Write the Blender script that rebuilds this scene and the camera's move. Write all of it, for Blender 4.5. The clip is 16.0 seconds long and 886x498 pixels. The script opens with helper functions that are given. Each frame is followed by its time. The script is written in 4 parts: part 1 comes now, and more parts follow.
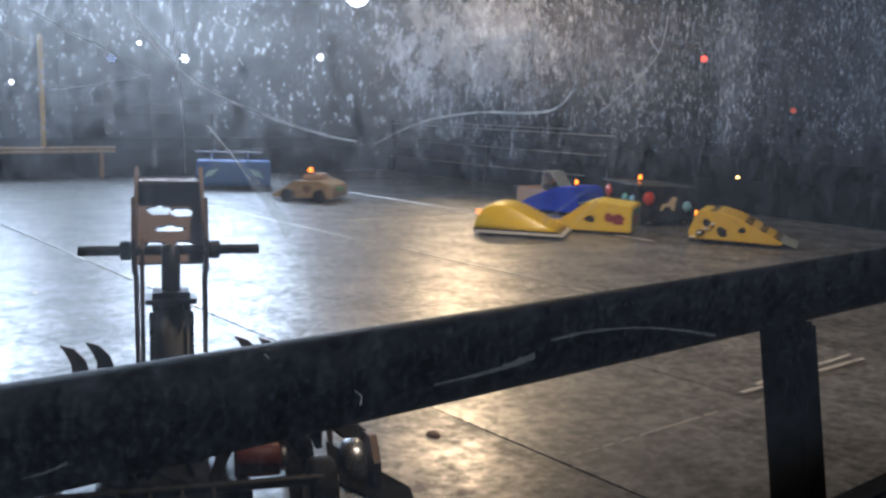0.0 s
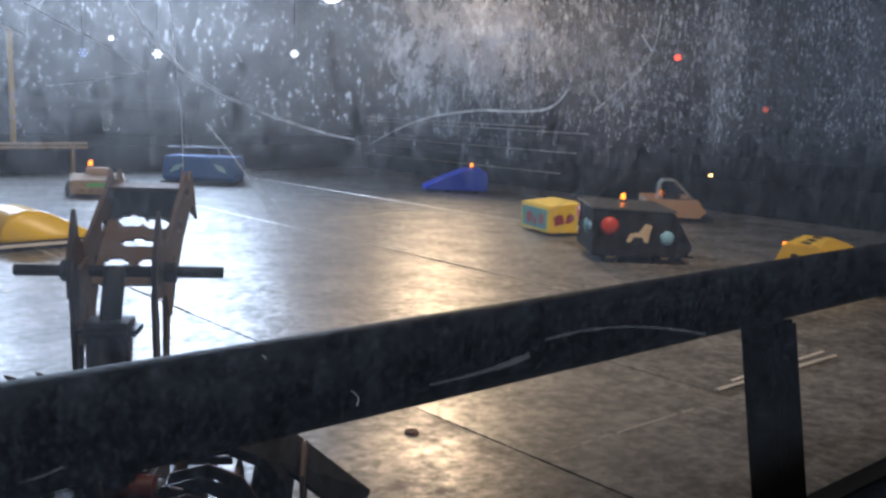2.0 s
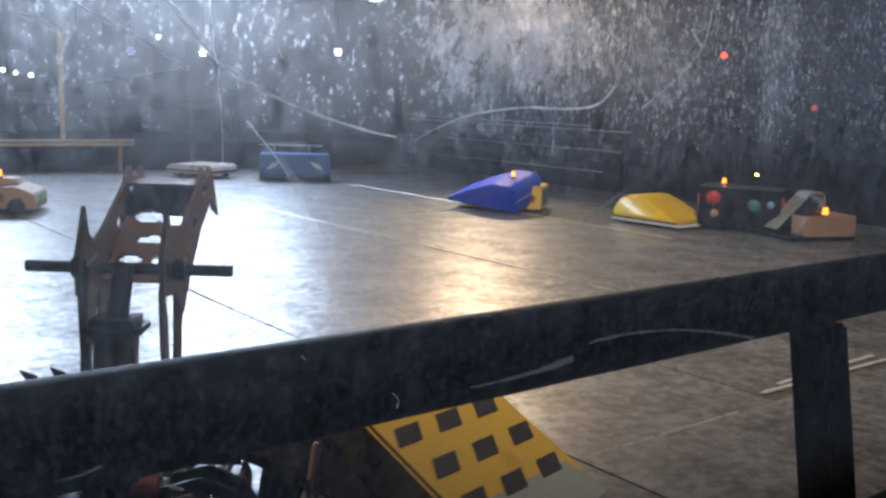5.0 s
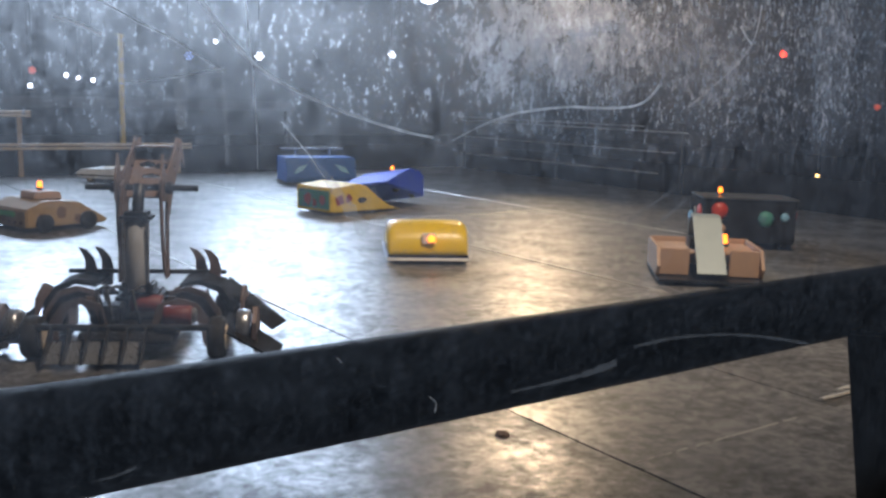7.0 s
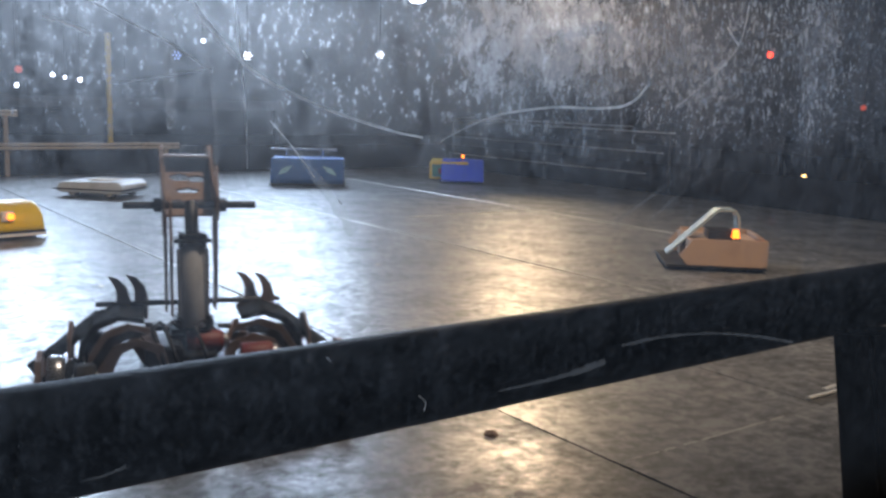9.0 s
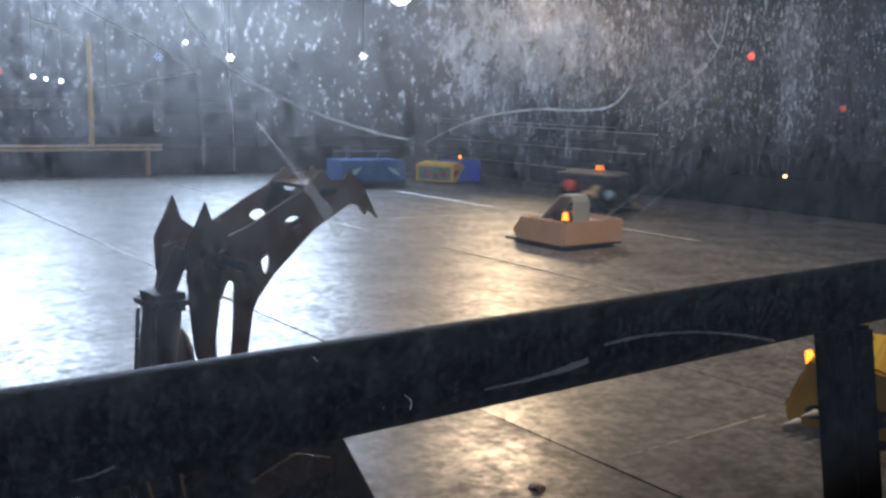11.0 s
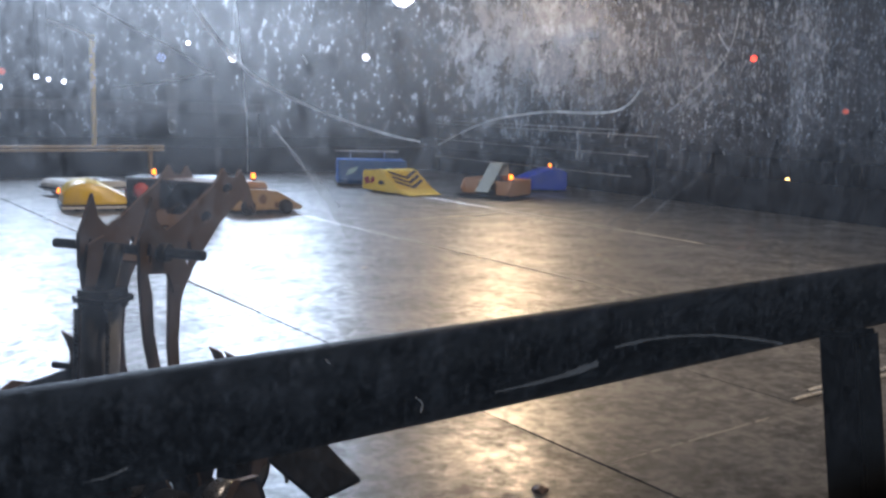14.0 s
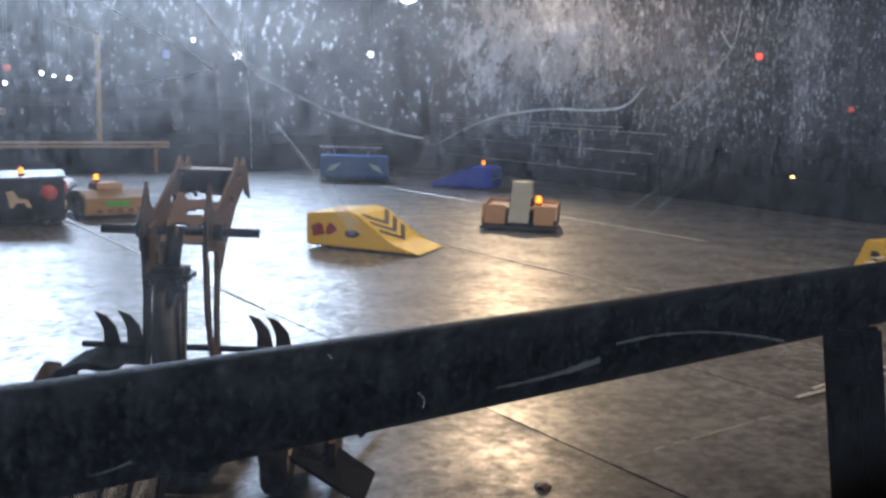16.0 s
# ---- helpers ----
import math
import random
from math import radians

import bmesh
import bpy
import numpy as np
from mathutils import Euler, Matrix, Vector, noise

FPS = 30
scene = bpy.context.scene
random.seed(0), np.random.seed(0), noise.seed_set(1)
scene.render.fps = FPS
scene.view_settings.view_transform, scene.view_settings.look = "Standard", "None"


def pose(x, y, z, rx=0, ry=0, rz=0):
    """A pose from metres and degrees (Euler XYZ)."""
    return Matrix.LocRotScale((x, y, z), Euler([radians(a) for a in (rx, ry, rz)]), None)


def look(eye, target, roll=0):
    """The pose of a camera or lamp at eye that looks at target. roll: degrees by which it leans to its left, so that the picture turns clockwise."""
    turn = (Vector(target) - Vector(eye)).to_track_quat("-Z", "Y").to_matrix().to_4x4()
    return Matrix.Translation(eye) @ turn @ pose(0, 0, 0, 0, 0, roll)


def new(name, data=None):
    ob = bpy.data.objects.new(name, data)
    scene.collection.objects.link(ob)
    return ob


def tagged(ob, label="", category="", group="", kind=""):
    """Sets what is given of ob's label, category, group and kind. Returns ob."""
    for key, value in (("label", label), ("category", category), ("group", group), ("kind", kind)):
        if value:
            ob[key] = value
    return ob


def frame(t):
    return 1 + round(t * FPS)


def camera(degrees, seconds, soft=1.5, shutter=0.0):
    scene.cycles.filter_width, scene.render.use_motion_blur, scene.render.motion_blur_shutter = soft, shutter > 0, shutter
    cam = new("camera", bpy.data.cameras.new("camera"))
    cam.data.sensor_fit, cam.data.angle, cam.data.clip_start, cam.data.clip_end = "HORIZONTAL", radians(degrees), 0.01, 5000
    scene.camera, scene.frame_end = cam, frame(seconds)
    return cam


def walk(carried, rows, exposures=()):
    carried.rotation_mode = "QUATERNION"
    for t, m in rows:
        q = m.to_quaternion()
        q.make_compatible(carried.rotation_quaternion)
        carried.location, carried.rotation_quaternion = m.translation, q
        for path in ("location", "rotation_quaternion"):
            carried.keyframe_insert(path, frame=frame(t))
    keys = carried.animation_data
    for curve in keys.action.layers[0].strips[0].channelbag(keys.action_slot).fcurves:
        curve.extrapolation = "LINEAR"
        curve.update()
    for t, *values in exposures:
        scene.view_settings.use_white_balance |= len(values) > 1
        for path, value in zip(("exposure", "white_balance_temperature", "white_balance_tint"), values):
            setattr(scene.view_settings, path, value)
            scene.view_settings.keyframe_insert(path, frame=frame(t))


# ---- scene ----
import functools

from mathutils.geometry import tessellate_polygon

cam = camera(50.36, 16.0, soft=2.7, shutter=0.5)
EXPOSURE = 0.1
CAM_ROWS = [
    (0, -0.012, -0.028, 1.249, -39.45, -8.76, 1.65),
    (0.5, -0.012, -0.027, 1.249, -39.69, -8.75, 1.66),
    (1, -0.012, -0.026, 1.249, -39.86, -8.75, 1.71),
    (1.5, -0.017, -0.017, 1.249, -40.40, -8.83, 1.65),
    (2, -0.023, -0.011, 1.249, -41.06, -8.87, 1.95),
    (2.5, -0.024, -0.019, 1.249, -41.67, -8.88, 1.99),
    (3, -0.034, -0.028, 1.250, -44.82, -8.77, 2.24),
    (3.5, -0.027, -0.025, 1.250, -45.38, -8.81, 2.45),
    (4, -0.025, -0.010, 1.250, -42.75, -8.92, 2.23),
    (4.5, -0.020, 0.001, 1.249, -40.29, -9.02, 2.10),
    (7, 0.002, 0.002, 1.247, -35.21, -9.06, 1.56),
    (7.5, 0.001, 0.000, 1.247, -35.56, -9.04, 1.63),
    (8, 0.000, 0.002, 1.247, -35.59, -9.05, 1.66),
    (8.5, 0.000, 0.000, 1.247, -35.70, -9.04, 1.55),
    (9, -0.000, -0.000, 1.247, -35.91, -9.04, 1.65),
    (9.5, -0.002, -0.003, 1.247, -35.87, -9.03, 1.64),
    (10, -0.005, -0.007, 1.248, -36.83, -8.94, 1.55),
    (12.5, -0.006, -0.004, 1.247, -37.00, -8.92, 1.62),
    (13, -0.006, -0.007, 1.247, -37.36, -8.87, 1.57),
    (13.5, -0.008, -0.007, 1.247, -37.42, -8.86, 1.64),
    (14, -0.012, -0.001, 1.248, -36.82, -8.84, 1.77),
    (14.5, -0.018, 0.010, 1.249, -36.66, -8.90, 1.96),
    (15, -0.020, 0.016, 1.249, -36.04, -9.00, 2.16),
    (15.5, -0.011, 0.013, 1.248, -36.09, -9.05, 2.10),
    (16, -0.013, -0.005, 1.248, -36.56, -9.02, 1.88),
]

walk(cam, [(t, pose(x, y, z, 90 + pitch, 0, yaw) @ pose(0, 0, 0, 0, 0, roll)) for t, x, y, z, yaw, pitch, roll in CAM_ROWS],
     exposures=[(t, EXPOSURE + stops, kelvin, tint) for t, stops, kelvin, tint in (
         (0.0, 0.03, 6800, 18), (1.5, 0.05, 6800, 20), (2.5, 0.06, 6800, 20), (3.0, 0.28, 7050, 26), (3.5, 0.25, 6800, 18), (4.5, 0.24, 6800, 20), (7.0, 0.03, 6750, 18), (10.0, 0.0, 6750, 18), (12.5, 0.14, 6900, 21),
         (14.5, 0.13, 6850, 20), (15.0, 0.02, 6850, 20), (15.5, 0.0, 6850, 20), (16.0, 0.04, 6850, 20))])

# ---- light ----
world = bpy.data.worlds.new("hall_dark")
scene.world = world
world.use_nodes = True
world.node_tree.nodes["Background"].inputs[0].default_value = (0.35, 0.45, 0.7, 1)
world.node_tree.nodes["Background"].inputs[1].default_value = 0.008


def spot_lamp(name, eye, target, radius, watts, colour, cone):
    data = bpy.data.lights.new(name, "SPOT")
    data.shadow_soft_size, data.energy, data.color = radius, watts, colour
    data.spot_size, data.spot_blend = radians(cone), 0.9
    ob = new(name, data)
    ob.matrix_world = look(eye, target)
    return ob


COOL, WARM = (0.58, 0.78, 1.0), (1.0, 0.77, 0.47)
spot_lamp("flood_cool_back", (3.5, 16.4, 4.2), (2.8, 7.4, 0), 1.0, 1800, COOL, 90)
spot_lamp("flood_cool_middle", (7.2, 15.4, 3.7), (4.9, 7.9, 0), 1.5, 1900, COOL, 84)
spot_lamp("flood_warm_back", (10.9, 12.7, 4.3), (5.2, 6.2, 0), 0.3, 850, WARM, 46)
spot_lamp("flood_top", (3.2, 1.6, 7.0), (4.3, 7.2, 0), 0.4, 2050, (1.0, 0.83, 0.62), 96)

# ---- materials ----


def nodes_of(name):
    m = bpy.data.materials.new(name)
    m.use_nodes = True
    return m, m.node_tree.nodes, m.node_tree.links, m.node_tree.nodes["Principled BSDF"]


def noise_node(n, l, scale, detail=4.0, rough=0.6, stretch=(1, 1, 1), coords="Object"):
    tc, mp, no = n.new("ShaderNodeTexCoord"), n.new("ShaderNodeMapping"), n.new("ShaderNodeTexNoise")
    mp.inputs["Scale"].default_value = stretch
    no.inputs["Scale"].default_value, no.inputs["Detail"].default_value, no.inputs["Roughness"].default_value = scale, detail, rough
    l.new(tc.outputs[coords], mp.inputs[0])
    l.new(mp.outputs[0], no.inputs["Vector"])
    return no


def ramp_node(n, l, source, stops):
    r = n.new("ShaderNodeValToRGB")
    while len(r.color_ramp.elements) < len(stops):
        r.color_ramp.elements.new(0.5)
    for e, (p, c) in zip(r.color_ramp.elements, stops):
        e.position, e.color = p, (c, c, c, 1) if isinstance(c, (int, float)) else (*c, 1)
    l.new(source, r.inputs[0])
    return r


def surface(name, colour, worn=None, rough=0.5, metal=0.0, scale=6.0, bump=0.15, amount=0.55):
    """Paint, metal or board: colour with a worn second colour in patches, uneven gloss and fine relief."""
    m, n, l, b = nodes_of(name)
    worn = worn or tuple(c * 0.55 for c in colour)
    big, fine = noise_node(n, l, scale), noise_node(n, l, scale * 14, 3.0)
    mixed = n.new("ShaderNodeMix")
    mixed.data_type = "RGBA"
    mask = ramp_node(n, l, big.outputs[0], [(amount, 0.0), (min(1.0, amount + 0.22), 0.85)])
    l.new(mask.outputs[0], mixed.inputs[0])
    mixed.inputs[6].default_value, mixed.inputs[7].default_value = (*colour, 1), (*worn, 1)
    l.new(mixed.outputs[2], b.inputs["Base Color"])
    gloss = ramp_node(n, l, fine.outputs[0], [(0.3, max(0.05, rough - 0.12)), (0.75, min(1.0, rough + 0.15))])
    l.new(gloss.outputs[0], b.inputs["Roughness"])
    b.inputs["Metallic"].default_value = metal
    bp = n.new("ShaderNodeBump")
    bp.inputs["Strength"].default_value, bp.inputs["Distance"].default_value = bump, 0.004
    l.new(fine.outputs[0], bp.inputs["Height"])
    l.new(bp.outputs[0], b.inputs["Normal"])
    return m


def glow(name, colour, strength):
    m, n, l, b = nodes_of(name)
    b.inputs["Base Color"].default_value = (*colour, 1)
    b.inputs["Emission Color"].default_value, b.inputs["Emission Strength"].default_value = (*colour, 1), strength
    return m


def steel_floor():
    m, n, l, b = nodes_of("steel_floor_sheets")
    big, mid = noise_node(n, l, 2.6, 6, 0.62), noise_node(n, l, 15.0, 8, 0.74)
    fine = noise_node(n, l, 60.0, 3)
    info = n.new("ShaderNodeObjectInfo")
    add = n.new("ShaderNodeMath")
    add.operation = "MULTIPLY_ADD"
    add.inputs[1].default_value, add.inputs[2].default_value = 0.08, -0.04
    l.new(info.outputs["Random"], add.inputs[0])
    tot = n.new("ShaderNodeMath")
    l.new(add.outputs[0], tot.inputs[0])
    avg = n.new("ShaderNodeMix")
    avg.inputs[0].default_value = 0.62
    l.new(big.outputs[0], avg.inputs[2])
    l.new(mid.outputs[0], avg.inputs[3])
    l.new(avg.outputs[0], tot.inputs[1])
    col = ramp_node(n, l, tot.outputs[0], [(0.4, (0.085, 0.083, 0.08)), (0.5, (0.215, 0.212, 0.206)), (0.59, (0.4, 0.394, 0.382))])
    l.new(col.outputs[0], b.inputs["Base Color"])
    gl = ramp_node(n, l, avg.outputs[0], [(0.4, 0.5), (0.49, 0.4), (0.58, 0.31)])
    l.new(gl.outputs[0], b.inputs["Roughness"])
    grime = noise_node(n, l, 5.0, 6, 0.7)
    dull = ramp_node(n, l, grime.outputs[0], [(0.36, 0.25), (0.52, 0.5), (0.66, 0.8)])
    l.new(dull.outputs[0], b.inputs["Specular IOR Level"])
    b.inputs["Metallic"].default_value = 0.45
    bp = n.new("ShaderNodeBump")
    bp.inputs["Strength"].default_value, bp.inputs["Distance"].default_value = 0.3, 0.0015
    l.new(fine.outputs[0], bp.inputs["Height"])
    sag = n.new("ShaderNodeBump")
    sag.inputs["Strength"].default_value, sag.inputs["Distance"].default_value = 0.9, 0.009
    l.new(noise_node(n, l, 2.2, 3, 0.5).outputs[0], sag.inputs["Height"])
    l.new(sag.outputs[0], bp.inputs["Normal"])
    l.new(bp.outputs[0], b.inputs["Normal"])
    return m


def dirty_sheet():
    """Clear polycarbonate with a thin haze of dirt and painted veiling glare, smears, drips and specks that scatter
    light.
    """
    m, n, l, b = nodes_of("dirty_polycarbonate")
    out = n["Material Output"]
    clear, haze, veil = n.new("ShaderNodeBsdfTransparent"), n.new("ShaderNodeBsdfTranslucent"), n.new("ShaderNodeMixShader")
    clear.inputs[0].default_value = (0.93, 0.95, 0.97, 1)
    haze.inputs[0].default_value = (0.74, 0.86, 1.0, 1)
    ahead, both = n.new("ShaderNodeBsdfRefraction"), n.new("ShaderNodeMixShader")
    ahead.inputs["Roughness"].default_value, ahead.inputs["IOR"].default_value = 0.85, 1.22
    both.inputs[0].default_value = 0.3
    l.new(haze.outputs[0], both.inputs[1])
    l.new(ahead.outputs[0], both.inputs[2])
    tc, xyz = n.new("ShaderNodeTexCoord"), n.new("ShaderNodeSeparateXYZ")
    l.new(tc.outputs["Object"], xyz.inputs[0])

    def maths(op, a, c):
        k = n.new("ShaderNodeMath")
        k.operation = op
        for i, v in enumerate((a, c)):
            if isinstance(v, float):
                k.inputs[i].default_value = v
            else:
                l.new(v, k.inputs[i])
        return k.outputs[0]

    def total_of(*terms):
        return functools.reduce(lambda a, c: maths("ADD", a, c), terms)

    def along(axis, v0, v1, w0, w1):
        k = n.new("ShaderNodeMapRange")
        k.interpolation_type = "SMOOTHSTEP"
        for i, v in enumerate((v0, v1, w0, w1)):
            k.inputs[i + 1].default_value = v
        l.new(xyz.outputs[axis], k.inputs[0])
        return k.outputs[0]

    def dense_patch(x, z, rx, rz, amount):
        """A denser patch on the sheet that fades towards its rim."""
        mp, g = n.new("ShaderNodeMapping"), n.new("ShaderNodeTexGradient")
        mp.vector_type, g.gradient_type = "TEXTURE", "QUADRATIC_SPHERE"
        mp.inputs["Location"].default_value, mp.inputs["Scale"].default_value = (x, PANE_Y, z), (rx, 1.0, rz)
        l.new(tc.outputs["Object"], mp.inputs[0])
        l.new(mp.outputs[0], g.inputs[0])
        return maths("MULTIPLY", g.outputs["Fac"], amount)

    def grain(scale, detail, rough, stretch, stops):
        return ramp_node(n, l, noise_node(n, l, scale, detail, rough, stretch).outputs[0], stops).outputs[0]

    splash = grain(165.0, 9, 0.74, (1, 1, 0.65), [(0.49, 0.0), (0.58, 0.17), (0.68, 0.5)])
    specks = grain(210.0, 5, 0.7, (1, 1, 0.5), [(0.55, 0.0), (0.68, 0.4)])
    runs = grain(48.0, 6, 0.7, (1, 1, 0.07), [(0.53, 0.0), (0.7, 0.13)])
    cloud = grain(34.0, 9, 0.8, (1, 1, 0.7), [(0.4, 0.3), (0.62, 1.1)])
    patch = grain(11.0, 5, 0.6, (1, 1, 0.7), [(0.36, 0.5), (0.6, 1.0)])
    mottle = grain(44.0, 9, 0.75, (1, 1, 0.9), [(0.42, 0.1), (0.66, 1.0)])
    worn = maths("MULTIPLY", total_of(splash, specks, runs), maths("MULTIPLY", maths("MULTIPLY", patch, along(0, 0.36, 0.52, 0.55, 1.0)), along(2, 1.155, 1.25, 0.05, 1.0)))
    # the left-to-right term paints in veiling glare that lifts the dark tones
    haze = maths("MULTIPLY", cloud, total_of(along(2, 1.16, 1.29, 0.0, FILM_TOP), maths("MULTIPLY", along(0, 0.12, 0.6, GLARE_LEFT, 0.07), along(2, 1.0, 1.15, 0.3, 1.0))))
    patches = maths("MULTIPLY", mottle, total_of(dense_patch(0.545, 1.305, 0.18, 0.1, 0.65), dense_patch(0.47, 1.27, 0.07, 0.09, 0.3), dense_patch(0.9, 1.32, 0.06, 0.15, 0.3), dense_patch(0.72, 1.28, 0.1, 0.1, 0.25)))
    scuff = maths("MULTIPLY", grain(150.0, 6, 0.7, (1, 1, 0.7), [(0.5, 0.0), (0.72, 0.06)]), along(2, 0.85, 1.1, 0.4, 1.0))
    total = maths("MULTIPLY", total_of(worn, haze, patches, scuff), HAZE)
    k = n.new("ShaderNodeClamp")
    l.new(total, k.inputs[0])
    l.new(k.outputs[0], veil.inputs[0])
    l.new(clear.outputs[0], veil.inputs[1])
    l.new(both.outputs[0], veil.inputs[2])
    l.new(veil.outputs[0], out.inputs[0])
    n.remove(b)
    return m


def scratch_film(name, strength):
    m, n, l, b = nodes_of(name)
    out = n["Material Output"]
    clear, haze, veil = n.new("ShaderNodeBsdfTransparent"), n.new("ShaderNodeBsdfTranslucent"), n.new("ShaderNodeMixShader")
    haze.inputs[0].default_value = (0.9, 0.92, 0.93, 1)
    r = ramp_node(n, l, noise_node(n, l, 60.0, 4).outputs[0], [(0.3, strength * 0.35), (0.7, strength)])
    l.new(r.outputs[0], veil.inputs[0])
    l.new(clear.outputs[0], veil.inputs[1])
    l.new(haze.outputs[0], veil.inputs[2])
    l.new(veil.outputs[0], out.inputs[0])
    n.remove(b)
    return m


HAZE, FILM_TOP, GLARE_LEFT = 1.0, 0.05, 0.1
PANE_Y = 0.586
STEEL = steel_floor()
SHEET = dirty_sheet()
SCRATCH, FAINT = scratch_film("scratched_plastic", 0.95), scratch_film("scuffed_plastic", 0.75)
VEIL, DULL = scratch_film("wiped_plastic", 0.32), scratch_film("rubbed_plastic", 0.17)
DROPS = scratch_film("dried_drop_residue", 0.3)
BLACK = surface("black_rail_paint", (0.010, 0.011, 0.013), (0.022, 0.022, 0.024), 0.6, 0.0, 9.0, 0.3)
BLACK.node_tree.nodes["Principled BSDF"].inputs["Specular IOR Level"].default_value = 0.25
WALL = surface("black_hall_wall", (0.008, 0.009, 0.011), (0.016, 0.018, 0.024), 0.85, 0.0, 1.2)
WALL.node_tree.nodes["Principled BSDF"].inputs["Specular IOR Level"].default_value = 0.1
MATT_BLACK = surface("matt_black_plate", (0.012, 0.012, 0.013), (0.03, 0.024, 0.02), 0.85, 0.0, 8.0)
MATT_BLACK.node_tree.nodes["Principled BSDF"].inputs["Specular IOR Level"].default_value = 0.08
POLISHED = surface("dull_silver_cylinder", (0.52, 0.54, 0.57), (0.36, 0.38, 0.4), 0.35, 0.25, 10.0)
CEIL = surface("black_hall_ceiling", (0.01, 0.01, 0.012), None, 0.9, 0.0, 1.0)
SUBFLOOR = surface("dark_subfloor", (0.012, 0.012, 0.012), None, 0.9, 0.0, 3.0)
YELLOW = surface("yellow_gloss_paint", (0.84, 0.57, 0.015), (0.68, 0.43, 0.012), 0.35, 0.0, 4.0, 0.08, 0.6)
MATT_YELLOW = surface("yellow_brushed_paint", (0.78, 0.55, 0.05), (0.55, 0.37, 0.04), 0.55, 0.0, 7.0)
OCHRE = surface("ochre_yellow_paint", (0.68, 0.45, 0.045), (0.46, 0.29, 0.035), 0.5, 0.0, 7.0)
INK = surface("black_marking_paint", (0.015, 0.014, 0.013), (0.05, 0.045, 0.03), 0.55, 0.0, 12.0)
TEAL = surface("teal_picture_paint", (0.05, 0.26, 0.2), (0.1, 0.12, 0.3), 0.55, 0.0, 14.0, 0.1, 0.48)
CRIMSON = surface("dark_red_picture_paint", (0.28, 0.03, 0.03), (0.1, 0.02, 0.03), 0.55, 0.0, 12.0)
BLUE = surface("bright_blue_paint", (0.012, 0.06, 0.68), (0.01, 0.045, 0.5), 0.55, 0.0, 5.0)
MID_BLUE = surface("mid_blue_paint", (0.012, 0.1, 0.36), (0.01, 0.07, 0.22), 0.55, 0.0, 5.0)
MID_BLUE.node_tree.nodes["Principled BSDF"].inputs["Specular IOR Level"].default_value = 0.2
PALE_BLUE = surface("pale_blue_paint", (0.22, 0.48, 0.68), None, 0.5, 0.0, 9.0)
TAN = surface("bare_tan_plywood", (0.46, 0.3, 0.2), (0.36, 0.22, 0.14), 0.6, 0.0, 5.0)
CREAM = surface("cream_board", (0.56, 0.46, 0.33), (0.4, 0.32, 0.22), 0.6, 0.0, 6.0)
GREY_ALU = surface("brushed_grey_sheet", (0.34, 0.40, 0.40), (0.26, 0.31, 0.31), 0.45, 0.2, 8.0)
LID = surface("dull_grey_sheet", (0.16, 0.17, 0.17), (0.1, 0.1, 0.1), 0.35, 0.6, 8.0)
WHITE = surface("white_paint", (0.74, 0.75, 0.74), (0.5, 0.5, 0.48), 0.45, 0.0, 6.0)
RUST = surface("rusty_steel_plate", (0.18, 0.135, 0.118), (0.21, 0.14, 0.11), 0.6, 0.35, 9.0, 0.4, 0.45)
DARK_STEEL = surface("dark_oily_steel", (0.03, 0.031, 0.034), (0.06, 0.05, 0.045), 0.45, 0.5, 12.0)
CHROME = surface("hydraulic_steel", (0.42, 0.44, 0.47), (0.25, 0.26, 0.28), 0.3, 0.8, 10.0)
BRIGHT_METAL = surface("bright_joint_metal", (0.78, 0.77, 0.74), (0.3, 0.3, 0.29), 0.4, 0.4, 3.0, 0.3, 0.5)
RUBBER = surface("black_rubber", (0.016, 0.016, 0.017), None, 0.8, 0.0, 14.0)
RED = surface("red_paint", (0.55, 0.05, 0.025), (0.3, 0.03, 0.02), 0.4, 0.0, 10.0)
GREEN = surface("green_paint", (0.06, 0.5, 0.08), None, 0.5, 0.0, 10.0)
BROWN = surface("timber_brown", (0.16, 0.1, 0.06), (0.09, 0.055, 0.035), 0.6, 0.0, 9.0)
AMBER = glow("amber_beacon_glow", (1.0, 0.22, 0.015), 4.5)
GOLD_TAN = surface("varnished_tan_board", (0.36, 0.25, 0.13), (0.2, 0.13, 0.07), 0.5, 0.0, 7.0)
WHITE_GLOW = glow("cool_lamp_glow", (0.8, 0.88, 1.0), 7.0)
RED_GLOW = glow("red_lamp_glow", (1.0, 0.05, 0.02), 5.0)
WARM_GLOW = glow("warm_lamp_glow", (1.0, 0.6, 0.2), 6.0)

# ---- mesh helpers ----


def part(name, bm, material, parent=None, label="", at=None):
    """One bmesh as one mesh object, under a thing or a part."""
    bmesh.ops.recalc_face_normals(bm, faces=bm.faces)
    me = bpy.data.meshes.new(name)
    bm.to_mesh(me)
    bm.free()
    me.materials.append(material)
    ob = new(name, me)
    if parent:
        ob.parent = parent
    if at:
        ob.matrix_basis = at
    if label:
        ob["label"] = label
    return ob


def thing(name, label, category, group=""):
    return tagged(new(name), label, category, group)


def add_box(bm, x0, x1, y0, y1, z0, z1, bevel=0.0):
    v = [bm.verts.new((x, y, z)) for x in (x0, x1) for y in (y0, y1) for z in (z0, z1)]
    faces = [bm.faces.new([v[i] for i in f]) for f in ((0, 1, 3, 2), (4, 6, 7, 5), (0, 4, 5, 1), (2, 3, 7, 6), (0, 2, 6, 4), (1, 5, 7, 3))]
    if bevel:
        bmesh.ops.bevel(bm, geom=list({e for f in faces for e in f.edges}), offset=bevel, segments=2, affect="EDGES")
    return bm


